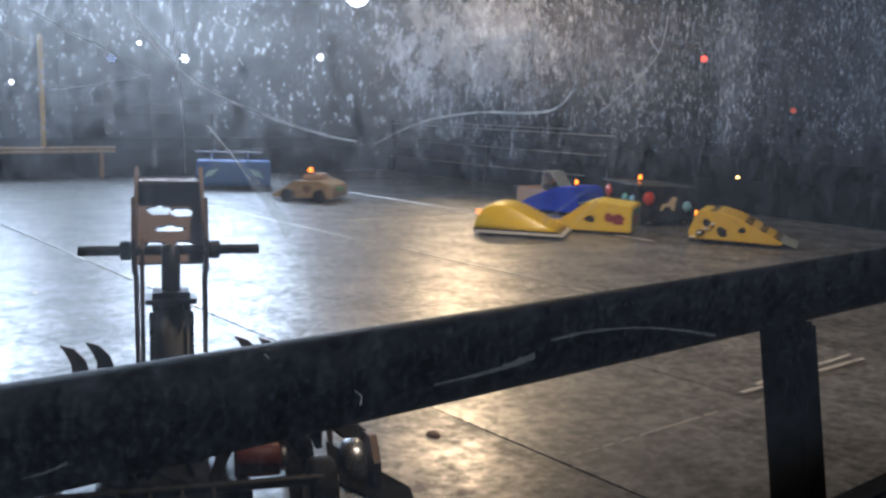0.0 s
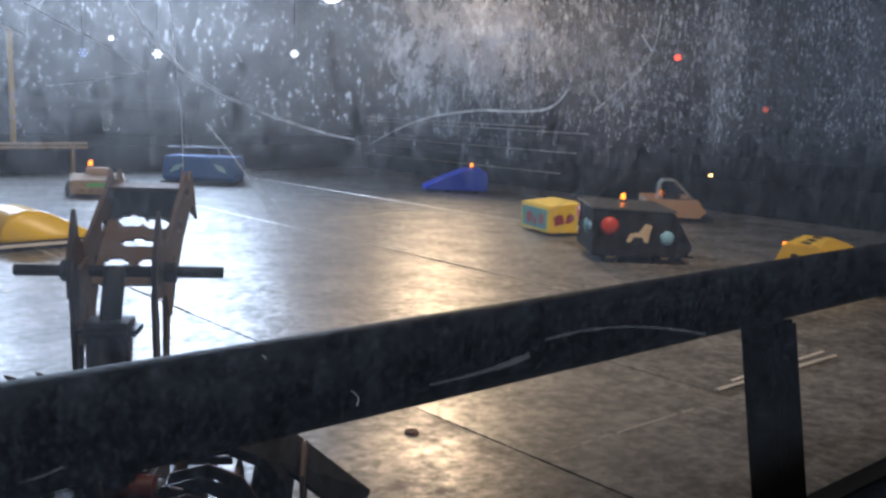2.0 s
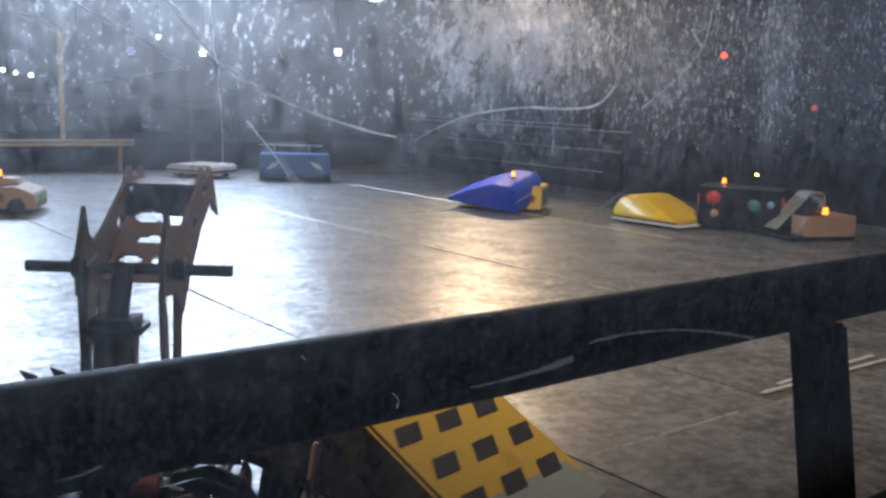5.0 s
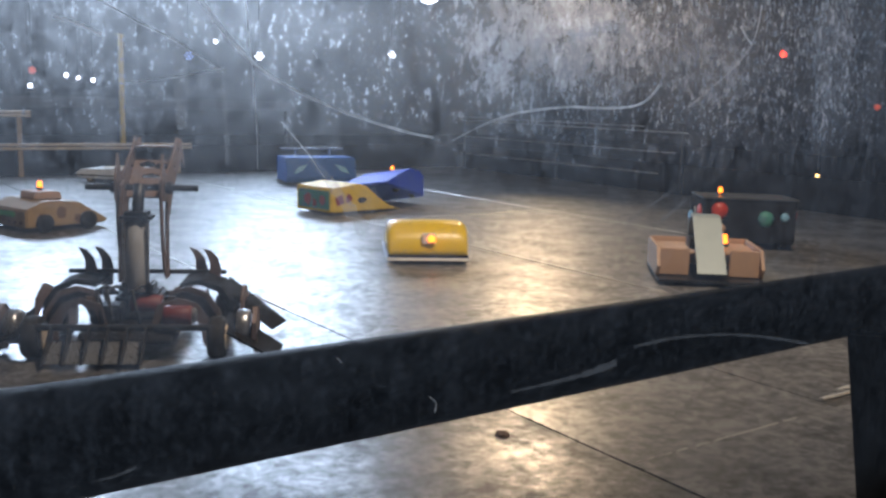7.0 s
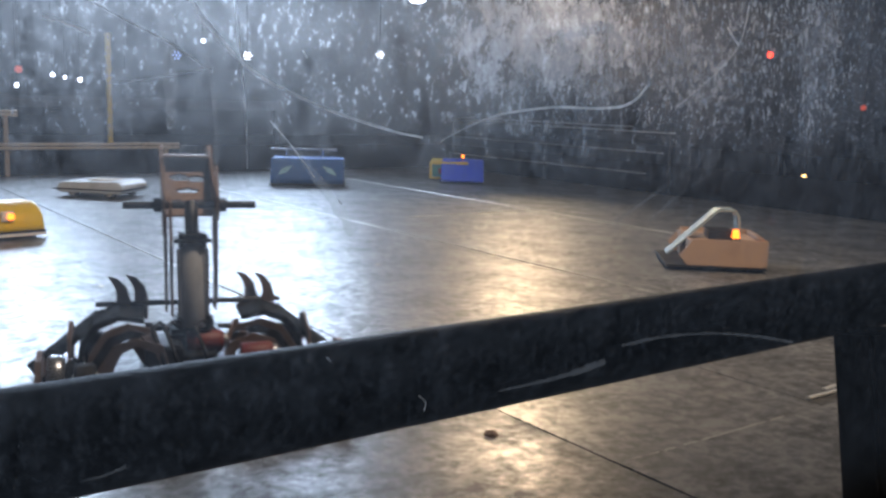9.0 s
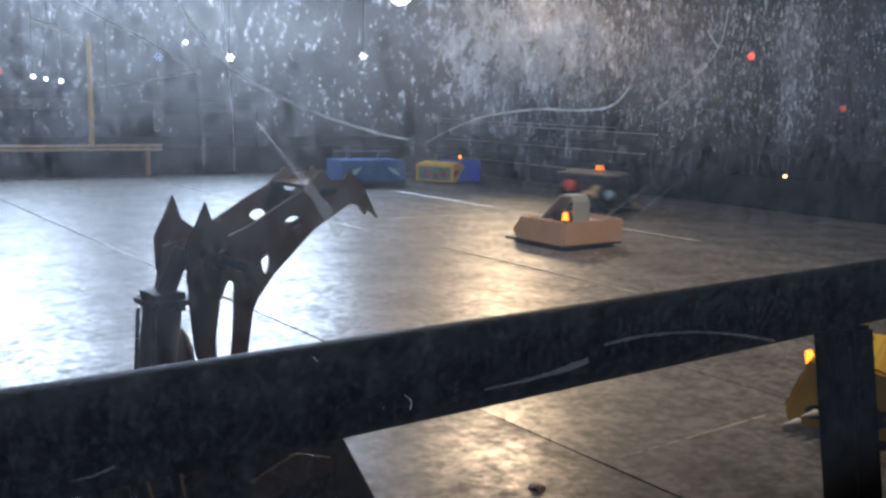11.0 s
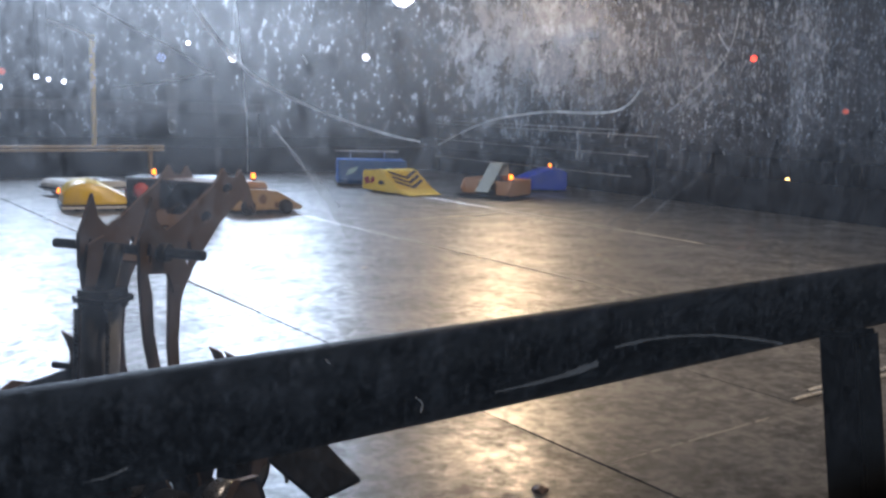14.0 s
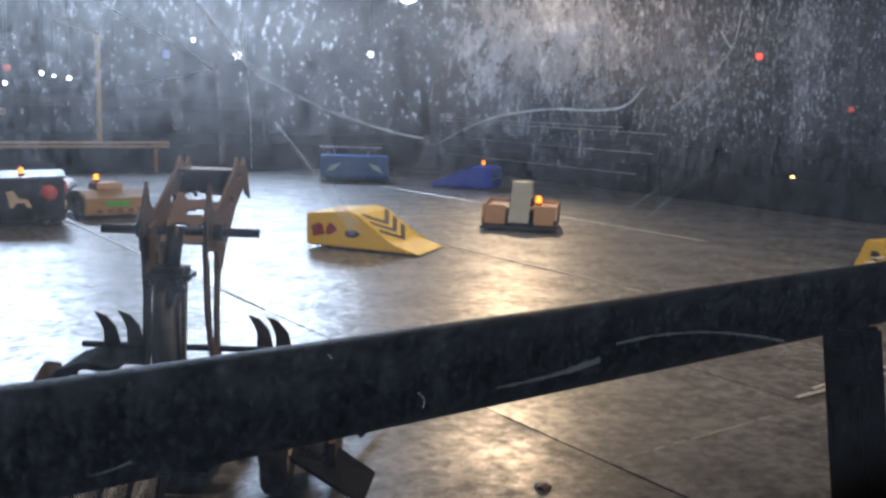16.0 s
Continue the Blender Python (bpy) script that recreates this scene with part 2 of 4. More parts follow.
def box(*a, bevel=0.006):
    return add_box(bmesh.new(), *a, bevel=bevel)


def prism(profile, y0, y1, bevel=0.006, bm=None):
    """A side profile of (x, z) points, carried from y0 to y1."""
    bm = bm or bmesh.new()
    a, b = ([bm.verts.new((x, y, z)) for x, z in profile] for y in (y0, y1))
    faces = [bm.faces.new(a), bm.faces.new(b[::-1])]
    for i in range(len(profile)):
        j = (i + 1) % len(profile)
        faces.append(bm.faces.new((a[i], b[i], b[j], a[j])))
    if bevel:
        bmesh.ops.bevel(bm, geom=list({e for f in faces for e in f.edges}), offset=bevel, segments=2, affect="EDGES")
    return bm


def loft(rings, bm=None):
    """Rings of equal length, joined in order and closed at the ends."""
    bm = bm or bmesh.new()
    rows = [[bm.verts.new(p) for p in ring] for ring in rings]
    n = len(rows[0])
    for a, b in zip(rows, rows[1:]):
        for i in range(n):
            bm.faces.new((a[i], a[(i + 1) % n], b[(i + 1) % n], b[i]))
    bm.faces.new(rows[0])
    bm.faces.new(rows[-1][::-1])
    return bm


def rod(p0, p1, r0, r1=None, seg=20, bm=None):
    p0, p1 = Vector(p0), Vector(p1)
    r1 = r0 if r1 is None else r1
    turn = (p1 - p0).to_track_quat("Z", "Y").to_matrix()
    ring = [Vector((math.cos(2 * math.pi * i / seg), math.sin(2 * math.pi * i / seg), 0)) for i in range(seg)]
    d = (p1 - p0).normalized() * min(r0, r1) * 0.15
    return loft([[p0 + turn @ (v * r0 * 0.88) for v in ring], [p0 + d + turn @ (v * r0) for v in ring],
                 [p1 - d + turn @ (v * r1) for v in ring], [p1 + turn @ (v * r1 * 0.88) for v in ring]], bm)


def cut_plate(outline, holes, y0, y1):
    """A flat plate with an (x, z) outline and elliptical holes (x, z, rx, rz), from y0 to y1."""
    loops = [outline] + [[(x + rx * math.cos(2 * math.pi * k / 16), z + rz * math.sin(2 * math.pi * k / 16)) for k in range(16)] for x, z, rx, rz in holes]
    flat = [p for lp in loops for p in lp]
    bm = bmesh.new()
    a, b = ([bm.verts.new((x, y, z)) for x, z in flat] for y in (y0, y1))
    for tri in tessellate_polygon([[Vector((x, z, 0)) for x, z in lp] for lp in loops]):
        bm.faces.new([a[k] for k in tri])
        bm.faces.new([b[k] for k in tri[::-1]])
    start = 0
    for lp in loops:
        for k in range(len(lp)):
            m, n = start + k, start + (k + 1) % len(lp)
            bm.faces.new((a[m], a[n], b[n], b[m]))
        start += len(lp)
    return bm


def smooth(ob):
    for f in ob.data.polygons:
        f.use_smooth = True
    return ob


def pierced(corners, holes, thick, steps=44):
    """A flat plate between four corners, pierced by elliptical holes (u, v, ru, rv)."""
    bm = bmesh.new()
    a, b, c, d = (Vector(p) for p in corners)
    normal = (b - a).cross(d - a).normalized() * thick
    grid = [[bm.verts.new((a * (1 - u) + b * u) * (1 - v) + (d * (1 - u) + c * u) * v) for u in (i / steps for i in range(steps + 1))] for v in (j / steps for j in range(steps + 1))]
    for j in range(steps):
        for i in range(steps):
            u, v = (i + 0.5) / steps, (j + 0.5) / steps
            if not any(((u - hu) / ru) ** 2 + ((v - hv) / rv) ** 2 < 1 for hu, hv, ru, rv in holes):
                bm.faces.new((grid[j][i], grid[j][i + 1], grid[j + 1][i + 1], grid[j + 1][i]))
    bmesh.ops.delete(bm, geom=[v for v in bm.verts if not v.link_faces], context="VERTS")
    got = bmesh.ops.extrude_face_region(bm, geom=bm.faces[:])
    bmesh.ops.translate(bm, verts=[g for g in got["geom"] if isinstance(g, bmesh.types.BMVert)], vec=normal)
    return bm


def beacon(parent, x, y, z, r=0.03):
    r = r * 0.75
    base = smooth(part("beacon_base", rod((x, y, z), (x, y, z + 0.02), r * 1.25), DARK_STEEL, parent))
    smooth(part("beacon", rod((x, y, z + 0.02), (x, y, z + 0.02 + 2.2 * r), r, r * 0.75), AMBER, base, "lit amber beacon lens"))


def wheel(parent, x, y, r, w, rim=CREAM):
    tyre = smooth(part("wheel", rod((x, y - w / 2, r), (x, y + w / 2, r), r, seg=24), RUBBER, parent))
    for s in (-1, 1):
        part("rim", rod((x, y + s * (w / 2 - 0.004), r), (x, y + s * (w / 2 + 0.008), r), r * 0.6, seg=20), rim, tyre)
    return tyre


# ---- setting ----
BACK_Y, RIGHT_X, LEFT_X = 14.3, 10.35, -3.6

tagged(part("ground", box(-14, 24, -8, 28, -0.3, -0.03, bevel=0), SUBFLOOR), "dark concrete hall floor under the steel sheets", "floor", kind="structure")
for name, dims in (("wall_north", (-14, 24, 27.6, 28, -0.03, 9)), ("wall_south", (-14, 24, -8, -7.6, -0.03, 9)),
                   ("wall_west", (-14, -13.6, -7.6, 27.6, -0.03, 9)), ("wall_east", (23.6, 24, -7.6, 27.6, -0.03, 9))):
    tagged(part(name, box(*dims, bevel=0), WALL), "black painted wall of the dark hall", "wall", kind="structure")
tagged(part("ceiling", box(-14, 24, -8, 28, 9.0, 9.2, bevel=0), CEIL), "black ceiling of the dark hall", "ceiling", kind="structure")

# low black arena walls with dark backing above them
back_wall = tagged(part("wall_arena_back", box(LEFT_X, RIGHT_X, BACK_Y, BACK_Y + 0.1, -0.03, 0.42), WALL), "low black kick plate along the far side of the arena", "wall", kind="structure")
right_wall = tagged(part("wall_arena_right", box(RIGHT_X, RIGHT_X + 0.1, 1.0, BACK_Y + 0.1, -0.03, 0.42), WALL), "low black kick plate along the arena side", "wall", kind="structure")
left_wall = tagged(part("wall_arena_left", box(LEFT_X - 0.1, LEFT_X, 1.0, BACK_Y + 0.1, -0.03, 0.42), WALL), "low black kick plate along the arena side", "wall", kind="structure")

front_fence = thing("barrier", "black painted steel barrier with a thick top rail and splayed legs", "barrier")
smooth(part("top_rail", rod((-4.0, 1.1, 0.8445), (10.0, 1.1, 0.8445), 0.0688, seg=40), BLACK, front_fence))
SPLAY = 0.34
for x in (-2.2, -0.26, 1.688, 3.64, 5.59, 7.55):
    part("leg", prism([(0, 0), (0.085, 0), (0.085, 0.8), (0, 0.8)], 0, 0.085, 0.008), BLACK, front_fence, at=Matrix.Translation((x, 1.07 - SPLAY * 0.8, 0)) @ Matrix(((1, 0, 0, 0), (0, 1, SPLAY, 0), (0, 0, 1, 0), (0, 0, 0, 1))))

part("lower_rail", box(-4.0, 10.0, 0.955, 1.035, 0.25, 0.345, bevel=0.012), BLACK, front_fence)

# ---- floor sheets ----
floor = tagged(new("floor"), "worn grey steel sheets laid edge to edge over the arena", "floor", kind="structure")
SHEETS = {}


def steel_sheet(x0, x1, y0, y1):
    key = (round(x1 - x0, 3), round(y1 - y0, 3))
    if key not in SHEETS:
        bm = box(0, key[0], 0, key[1], -0.012, 0.0, bevel=0)
        bmesh.ops.bevel(bm, geom=[e for e in bm.edges if all(abs(v.co.z) < 1e-5 for v in e.verts)], offset=0.0015, segments=1, affect="EDGES")
        me = bpy.data.meshes.new("sheet")
        bm.to_mesh(me)
        bm.free()
        me.materials.append(STEEL)
        SHEETS[key] = me
    ob = new("sheet", SHEETS[key])
    ob.parent = floor
    ob.location = (x0, y0, random.uniform(-0.002, 0.001))


GAP, TIGHT = 0.009, 0.0016
COLUMNS = (LEFT_X, -0.073, 2.367, 4.807, 7.247, 9.687, RIGHT_X)
SEAMS = ((0.45, 3.8, 8.68, BACK_Y), (0.45, 5.2, 10.08, BACK_Y), (0.45, 2.18, 3.4, 8.28, 13.16, BACK_Y), (0.45, 3.36, 8.24, 13.12, BACK_Y), (0.45, 3.36, 8.24, 13.12, BACK_Y), (0.45, 6.0, 10.88, BACK_Y))
for c, seams in enumerate(SEAMS):
    for y0, y1 in zip(seams, seams[1:]):
        cuts = (COLUMNS[c], 3.61, COLUMNS[c + 1]) if y0 == 2.18 else (COLUMNS[c], COLUMNS[c + 1])
        for x0, x1 in zip(cuts, cuts[1:]):
            steel_sheet(x0 + GAP / 2, x1 - GAP / 2, y0 + TIGHT / 2, y1 - TIGHT / 2)

# thin raised bright rods added along the longest joints, for glints off sheet edges
for x, y0, y1 in ((2.367, 5.0, 9.8), (4.807, 4.2, 13.0), (7.247, 5.6, 13.2)):
    smooth(part("bright_joint_rod", rod((x, y0, 0.0005), (x, y1, 0.0005), 0.007, seg=10), BRIGHT_METAL, floor))
smooth(part("bright_joint_rod", rod((5.5, 8.24, 0.0005), (7.2, 8.24, 0.0005), 0.007, seg=10), BRIGHT_METAL, floor))
for k in range(9):
    smooth(part("bright_joint_rod", rod((2.4 + 0.105 * k, 2.18, -0.001), (2.47 + 0.105 * k + random.uniform(-0.02, 0.03), 2.18, -0.001), 0.0035, seg=8), BRIGHT_METAL, floor))

# ---- clear sheet with scratches ----
pane = tagged(part("window_1", box(-3.0, 5.0, PANE_Y, PANE_Y + 0.008, 0.0, 3.2, bevel=0), SHEET), "scratched and dirty clear polycarbonate safety sheet", "window", kind="structure")
pane.visible_shadow = False


def scratch(points, widths, material, name="scratch"):
    """A thin scuffed line on the sheet's near face through (x, z) points."""
    fine = []
    for i in range(len(points) - 1):
        p = [Vector(points[max(0, min(len(points) - 1, i + k))]) for k in (-1, 0, 1, 2)]
        for s in range(6):
            t = s / 6
            q = 0.5 * (2 * p[1] + (p[2] - p[0]) * t + (2 * p[0] - 5 * p[1] + 4 * p[2] - p[3]) * t * t + (3 * p[1] - p[0] - 3 * p[2] + p[3]) * t ** 3)
            fine.append((q, widths[0] + (widths[1] - widths[0]) * (i + t) / (len(points) - 1)))
    fine.append((Vector(points[-1]), widths[1]))
    bm, rows = bmesh.new(), []
    for i, (q, w) in enumerate(fine):
        d = fine[min(i + 1, len(fine) - 1)][0] - fine[max(i - 1, 0)][0]
        side = Vector((-d.y, d.x)).normalized() * w * random.uniform(0.35, 0.6)
        rows.append([bm.verts.new((c.x, PANE_Y + dy, c.y)) for c, dy in ((q + side, -0.0012), (q, -0.0018), (q - side, -0.0012))])
    for a, b in zip(rows, rows[1:]):
        bm.faces.new((a[0], a[1], b[1], b[0]))
        bm.faces.new((a[1], a[2], b[2], b[1]))
    ob = part(name, bm, material, pane)
    ob.visible_shadow = False
    return ob


scratch([(0.6426, 1.2642), (0.6306, 1.2526), (0.6127, 1.2453), (0.5813, 1.2429), (0.5358, 1.2431), (0.4993, 1.2397), (0.4704, 1.2349), (0.4428, 1.2259), (0.4190, 1.2156)], (0.0028, 0.001), SCRATCH)
scratch([(0.4018, 1.2182), (0.3756, 1.2227), (0.3375, 1.2326), (0.3062, 1.2430), (0.2767, 1.2554), (0.2574, 1.2675), (0.2394, 1.2845), (0.2230, 1.3042)], (0.0016, 0.003), FAINT)
scratch([(0.4018, 1.2182), (0.3756, 1.2227), (0.3468, 1.2303)], (0.0016, 0.0008), SCRATCH)
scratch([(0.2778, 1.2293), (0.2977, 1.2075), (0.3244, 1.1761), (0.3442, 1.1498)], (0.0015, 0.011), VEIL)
scratch([(0.2778, 1.2293), (0.2977, 1.2075), (0.3108, 1.1905)], (0.0008, 0.0005), SCRATCH)
scratch([(0.7095, 1.1902), (0.6589, 1.1659), (0.6131, 1.1438)], (0.0008, 0.004), DULL)
scratch([(0.7381, 1.1842), (0.6901, 1.1621), (0.6537, 1.1401)], (0.0008, 0.004), DULL)
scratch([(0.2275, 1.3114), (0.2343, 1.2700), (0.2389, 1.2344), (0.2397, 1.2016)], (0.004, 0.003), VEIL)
scratch([(0.2523, 1.3136), (0.2574, 1.2639), (0.2604, 1.2273), (0.2610, 1.1974)], (0.0006, 0.0006), SCRATCH)
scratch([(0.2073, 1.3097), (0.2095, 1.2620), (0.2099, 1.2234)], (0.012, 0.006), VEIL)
scratch([(0.7475, 1.3215), (0.7570, 1.3127), (0.7663, 1.3058)], (0.002, 0.003), SCRATCH)
scratch([(0.7772, 1.3435), (0.7663, 1.3058), (0.7305, 1.2753), (0.6819, 1.2455)], (0.0012, 0.0008), FAINT)
scratch([(0.4856, 1.0078), (0.5307, 1.0086), (0.5705, 1.0107), (0.6087, 1.0156)], (0.002, 0.007), DULL)
scratch([(0.6296, 1.0276), (0.6871, 1.0289), (0.7629, 1.0228), (0.8378, 1.0098), (0.8994, 0.9956)], (0.003, 0.003), DULL)
scratch([(0.1484, 1.0035), (0.1624, 1.0041), (0.1761, 1.0073)], (0.001, 0.003), DULL)
# streak of a floodlight, drawn as a bright line on the sheet
scratch([(0.1355, 1.2877), (0.1478, 1.2847), (0.1621, 1.2791)], (0.003, 0.002), SCRATCH)
scratch([(0.4038, 1.0174), (0.4105, 1.0108), (0.4096, 1.0035)], (0.001, 0.001), FAINT)
scratch([(0.3218, 1.0600), (0.3256, 1.0560)], (0.0012, 0.0006), FAINT)
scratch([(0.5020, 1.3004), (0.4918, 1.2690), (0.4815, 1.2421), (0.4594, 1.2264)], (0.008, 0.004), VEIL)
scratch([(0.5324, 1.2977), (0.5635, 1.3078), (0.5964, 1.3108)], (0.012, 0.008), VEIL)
scratch([(0.3017, 1.2770), (0.3052, 1.2715)], (0.001, 0.001), SCRATCH)
scratch([(0.7676, 1.2089), (0.7715, 1.2055)], (0.0012, 0.001), SCRATCH)
scratch([(0.1611, 1.2992), (0.1839, 1.2878), (0.2080, 1.2774), (0.2373, 1.2602)], (0.0012, 0.0012), FAINT)
scratch([(0.1728, 1.2504), (0.2040, 1.2555), (0.2373, 1.2624)], (0.0008, 0.0008), FAINT)


def dried_drops(count):
    """Dried drops and chips on the sheet, thickest along its upper part."""
    rng = random.Random(41)
    bm = bmesh.new()
    made = 0
    while made < count:
        x, z = rng.uniform(0.05, 1.1), rng.uniform(1.12, 1.4)
        if rng.random() > min(1.0, max(0.03, (z - 1.16) / 0.12)) * (1.0 if 0.3 < x < 0.75 else 0.35):
            continue
        w = 0.0005 * math.exp(rng.gauss(0, 0.45))
        tall, lean, n = w * rng.uniform(1.0, 4.5), rng.gauss(0.1, 0.25), rng.choice((5, 6, 7))
        ring = []
        for i in range(n):
            a, k = 2 * math.pi * i / n, rng.uniform(0.7, 1.15)
            dx, dz = w * k * math.cos(a), tall * k * math.sin(a)
            ring.append(bm.verts.new((x + dx + lean * dz, PANE_Y - 0.001, z + dz)))
        top = bm.verts.new((x, PANE_Y - 0.0014, z))
        for i in range(n):
            bm.faces.new((ring[i], ring[(i + 1) % n], top))
        made += 1
    ob = tagged(part("dried_drops", bm, DROPS, pane), "pale dried drops and chips on the clear sheet", kind="stuff")
    ob.visible_shadow = False


dried_drops(750)

# ---- claw robot ----
OLD_RED = surface("dull_red_paint", (0.16, 0.025, 0.02), (0.06, 0.02, 0.018), 0.55, 0.0, 12.0)
claw_robot = thing("claw_robot", "large rusty steel combat robot with beaked jaw on a mast", "robot")
part("chassis", prism([(-0.46, 0.07), (0.3, 0.07), (0.36, 0.1), (0.3, 0.13), (-0.42, 0.13)], -0.22, 0.22, 0.012), DARK_STEEL, claw_robot)
part("gearbox", prism([(-0.22, 0.132), (0.12, 0.132), (0.1, 0.22), (0.02, 0.26), (-0.16, 0.25)], -0.11, 0.11, 0.02), DARK_STEEL, claw_robot)
for x, y0, y1 in ((-0.16, -0.12, 0.03), (-0.4, -0.3, -0.17)):
    motor = smooth(part("motor", rod((x, y0, 0.2), (x, y1, 0.2), 0.048), OLD_RED, claw_robot, "dull red motor casing"))
    part("end_cap", rod((x, y0 - 0.02, 0.2), (x, y0 - 0.001, 0.2), 0.036), CHROME, motor)
part("battery_box", box(-0.3, -0.17, 0.05, 0.2, 0.132, 0.22, bevel=0.012), DARK_STEEL, claw_robot)
part("scoop", prism([(-0.62, 0.025), (-0.61, 0.02), (-0.47, 0.085), (-0.47, 0.1)], -0.1, 0.32, 0.002), CHROME, claw_robot, "polished steel scoop")
for k in range(6):
    part("scoop_tooth", prism([(-0.66, 0.03), (-0.62, 0.02), (-0.5, 0.1), (-0.47, 0.15), (-0.5, 0.17)], -0.11 + 0.085 * k, -0.1 + 0.085 * k, 0.002), DARK_STEEL, claw_robot)
part("scoop_bar", rod((-0.48, -0.42, 0.16), (-0.48, 0.42, 0.16), 0.016), DARK_STEEL, claw_robot)


def bent_tube(points, radius, bm=None):
    """A tube through points, with a ring at each."""
    pts = [Vector(p) for p in points]
    rings = []
    for i, p in enumerate(pts):
        turn = (pts[min(i + 1, len(pts) - 1)] - pts[max(i - 1, 0)]).to_track_quat("Z", "Y").to_matrix()
        rings.append([p + turn @ Vector((radius * math.cos(math.pi * k / 5), radius * math.sin(math.pi * k / 5), 0)) for k in range(10)])
    return loft(rings, bm)


for side_y in (-0.05, 0.07, 0.12):
    smooth(part("cable", bent_tube([(-0.36, side_y, 0.15), (-0.34, side_y + 0.02, 0.22), (-0.27, side_y + 0.05, 0.29), (-0.2, side_y + 0.02, 0.3), (-0.16, side_y - 0.02, 0.26)], 0.008), RUBBER, claw_robot))


def slab(corners, thick, material, name):
    """A sloping plate through four corners."""
    bm = bmesh.new()
    top = [bm.verts.new(p) for p in corners]
    under = [bm.verts.new((x, y, z - thick)) for x, y, z in corners]
    bm.faces.new(top)
    bm.faces.new(under[::-1])
    for i in range(4):
        bm.faces.new((top[i], under[i], under[(i + 1) % 4], top[(i + 1) % 4]))
    return part(name, bm, material, claw_robot)


for s in (-1, 1):
    slab([(-0.06, s * 0.42, 0.25), (0.24, s * 0.4, 0.27), (0.24, s * 0.7, 0.03), (0.04, s * 0.64, 0.03)], 0.012, MATT_BLACK, "wing_plate")
    slab([(-0.46, s * 0.44, 0.15), (-0.26, s * 0.46, 0.19), (-0.32, s * 0.72, 0.04), (-0.54, s * 0.7, 0.03)], 0.012, MATT_BLACK, "rear_wing")
    for x, y, r in ((0.02, 0.4, 0.11), (-0.42, 0.42, 0.1)):
        wheel(claw_robot, x, s * y, r, 0.08, CREAM)
    for k, y in enumerate((0.24, 0.315)):
        hook = [(0.035, 0.445), (-0.01, 0.43), (-0.045, 0.39), (-0.06, 0.33), (-0.055, 0.24), (0.02, 0.24), (-0.002, 0.31), (-0.004, 0.375), (0.01, 0.41)]
        part("hook", prism(hook, -0.006, 0.006, 0.002), RUST, claw_robot, at=pose(0.13 - 0.03 * k, s * y, 0, 0, 0, 90))
    cowl = [(0.47, 0.12), (0.455, 0.21), (0.4, 0.285), (0.3, 0.32), (0.2, 0.3), (0.2, 0.28), (0.3, 0.3), (0.385, 0.265), (0.43, 0.2), (0.445, 0.12)]
    part("cowl", prism([(s * u, v) for u, v in cowl], -0.12, 0.14, 0.004), MATT_BLACK, claw_robot, at=pose(0.0, 0, 0, 0, 0, 90))
    for k, x in enumerate((-0.2, -0.27, -0.36)):
        arch = [(0.44, 0.06), (0.42, 0.18), (0.36, 0.27), (0.27, 0.3), (0.17, 0.27), (0.13, 0.13), (0.16, 0.13), (0.2, 0.24), (0.27, 0.27), (0.33, 0.24), (0.37, 0.16), (0.385, 0.06)]
        part("rib", prism([(s * (u - 0.02 * k), v + 0.01 - 0.02 * k) for u, v in arch], -0.005, 0.005, 0.002), DARK_STEEL if k == 1 else RUST, claw_robot, at=pose(x, 0, 0, 0, 0, 90 + s * (8 - 7 * k)))
    drum = smooth(part("drum", rod((-0.33, s * 0.5, 0.13), (-0.33, s * 0.565, 0.13), 0.085), CHROME, claw_robot, "bare steel drum"))
    part("toothed_disc", rod((-0.32, s * 0.585, 0.12), (-0.32, s * 0.597, 0.12), 0.115, seg=7), RUST, drum, "rusty toothed disc")
    part("side_claw", prism([(0.11, 0.03), (0.19, 0.11), (0.15, 0.23), (0.03, 0.27), (-0.11, 0.22), (-0.13, 0.1), (-0.06, 0.15), (0.03, 0.17), (0.08, 0.12)], s * 0.5 - 0.006, s * 0.5 + 0.006, 0.002), RUST, claw_robot)
    part("guard_plate", prism([(-0.2, 0.08), (-0.06, 0.08), (-0.02, 0.2), (-0.1, 0.27), (-0.19, 0.25)], s * 0.33 - 0.006, s * 0.33 + 0.006, 0.002), RUST, claw_robot)
    for k in range(3):
        part("bracket", prism([(-0.05, 0.13), (-0.02, 0.13), (0.04, 0.24), (0.06, 0.27), (0.02, 0.27), (-0.03, 0.2)], -0.008, 0.008, 0.002), RUST, claw_robot, at=pose(-0.1 - 0.09 * k, s * (0.16 + 0.07 * (k % 2)), 0, 0, 0, s * (35 + 40 * k)))
part("hook_bar", rod((0.115, -0.4, 0.316), (0.115, 0.4, 0.316), 0.012), DARK_STEEL, claw_robot)
part("rear_bar", rod((0.0, -0.3, 0.225), (0.0, 0.3, 0.225), 0.012), DARK_STEEL, claw_robot)
def raised(points):
    return [(0.95 * x, 0.0625 + 0.95 * z) for x, z in points]


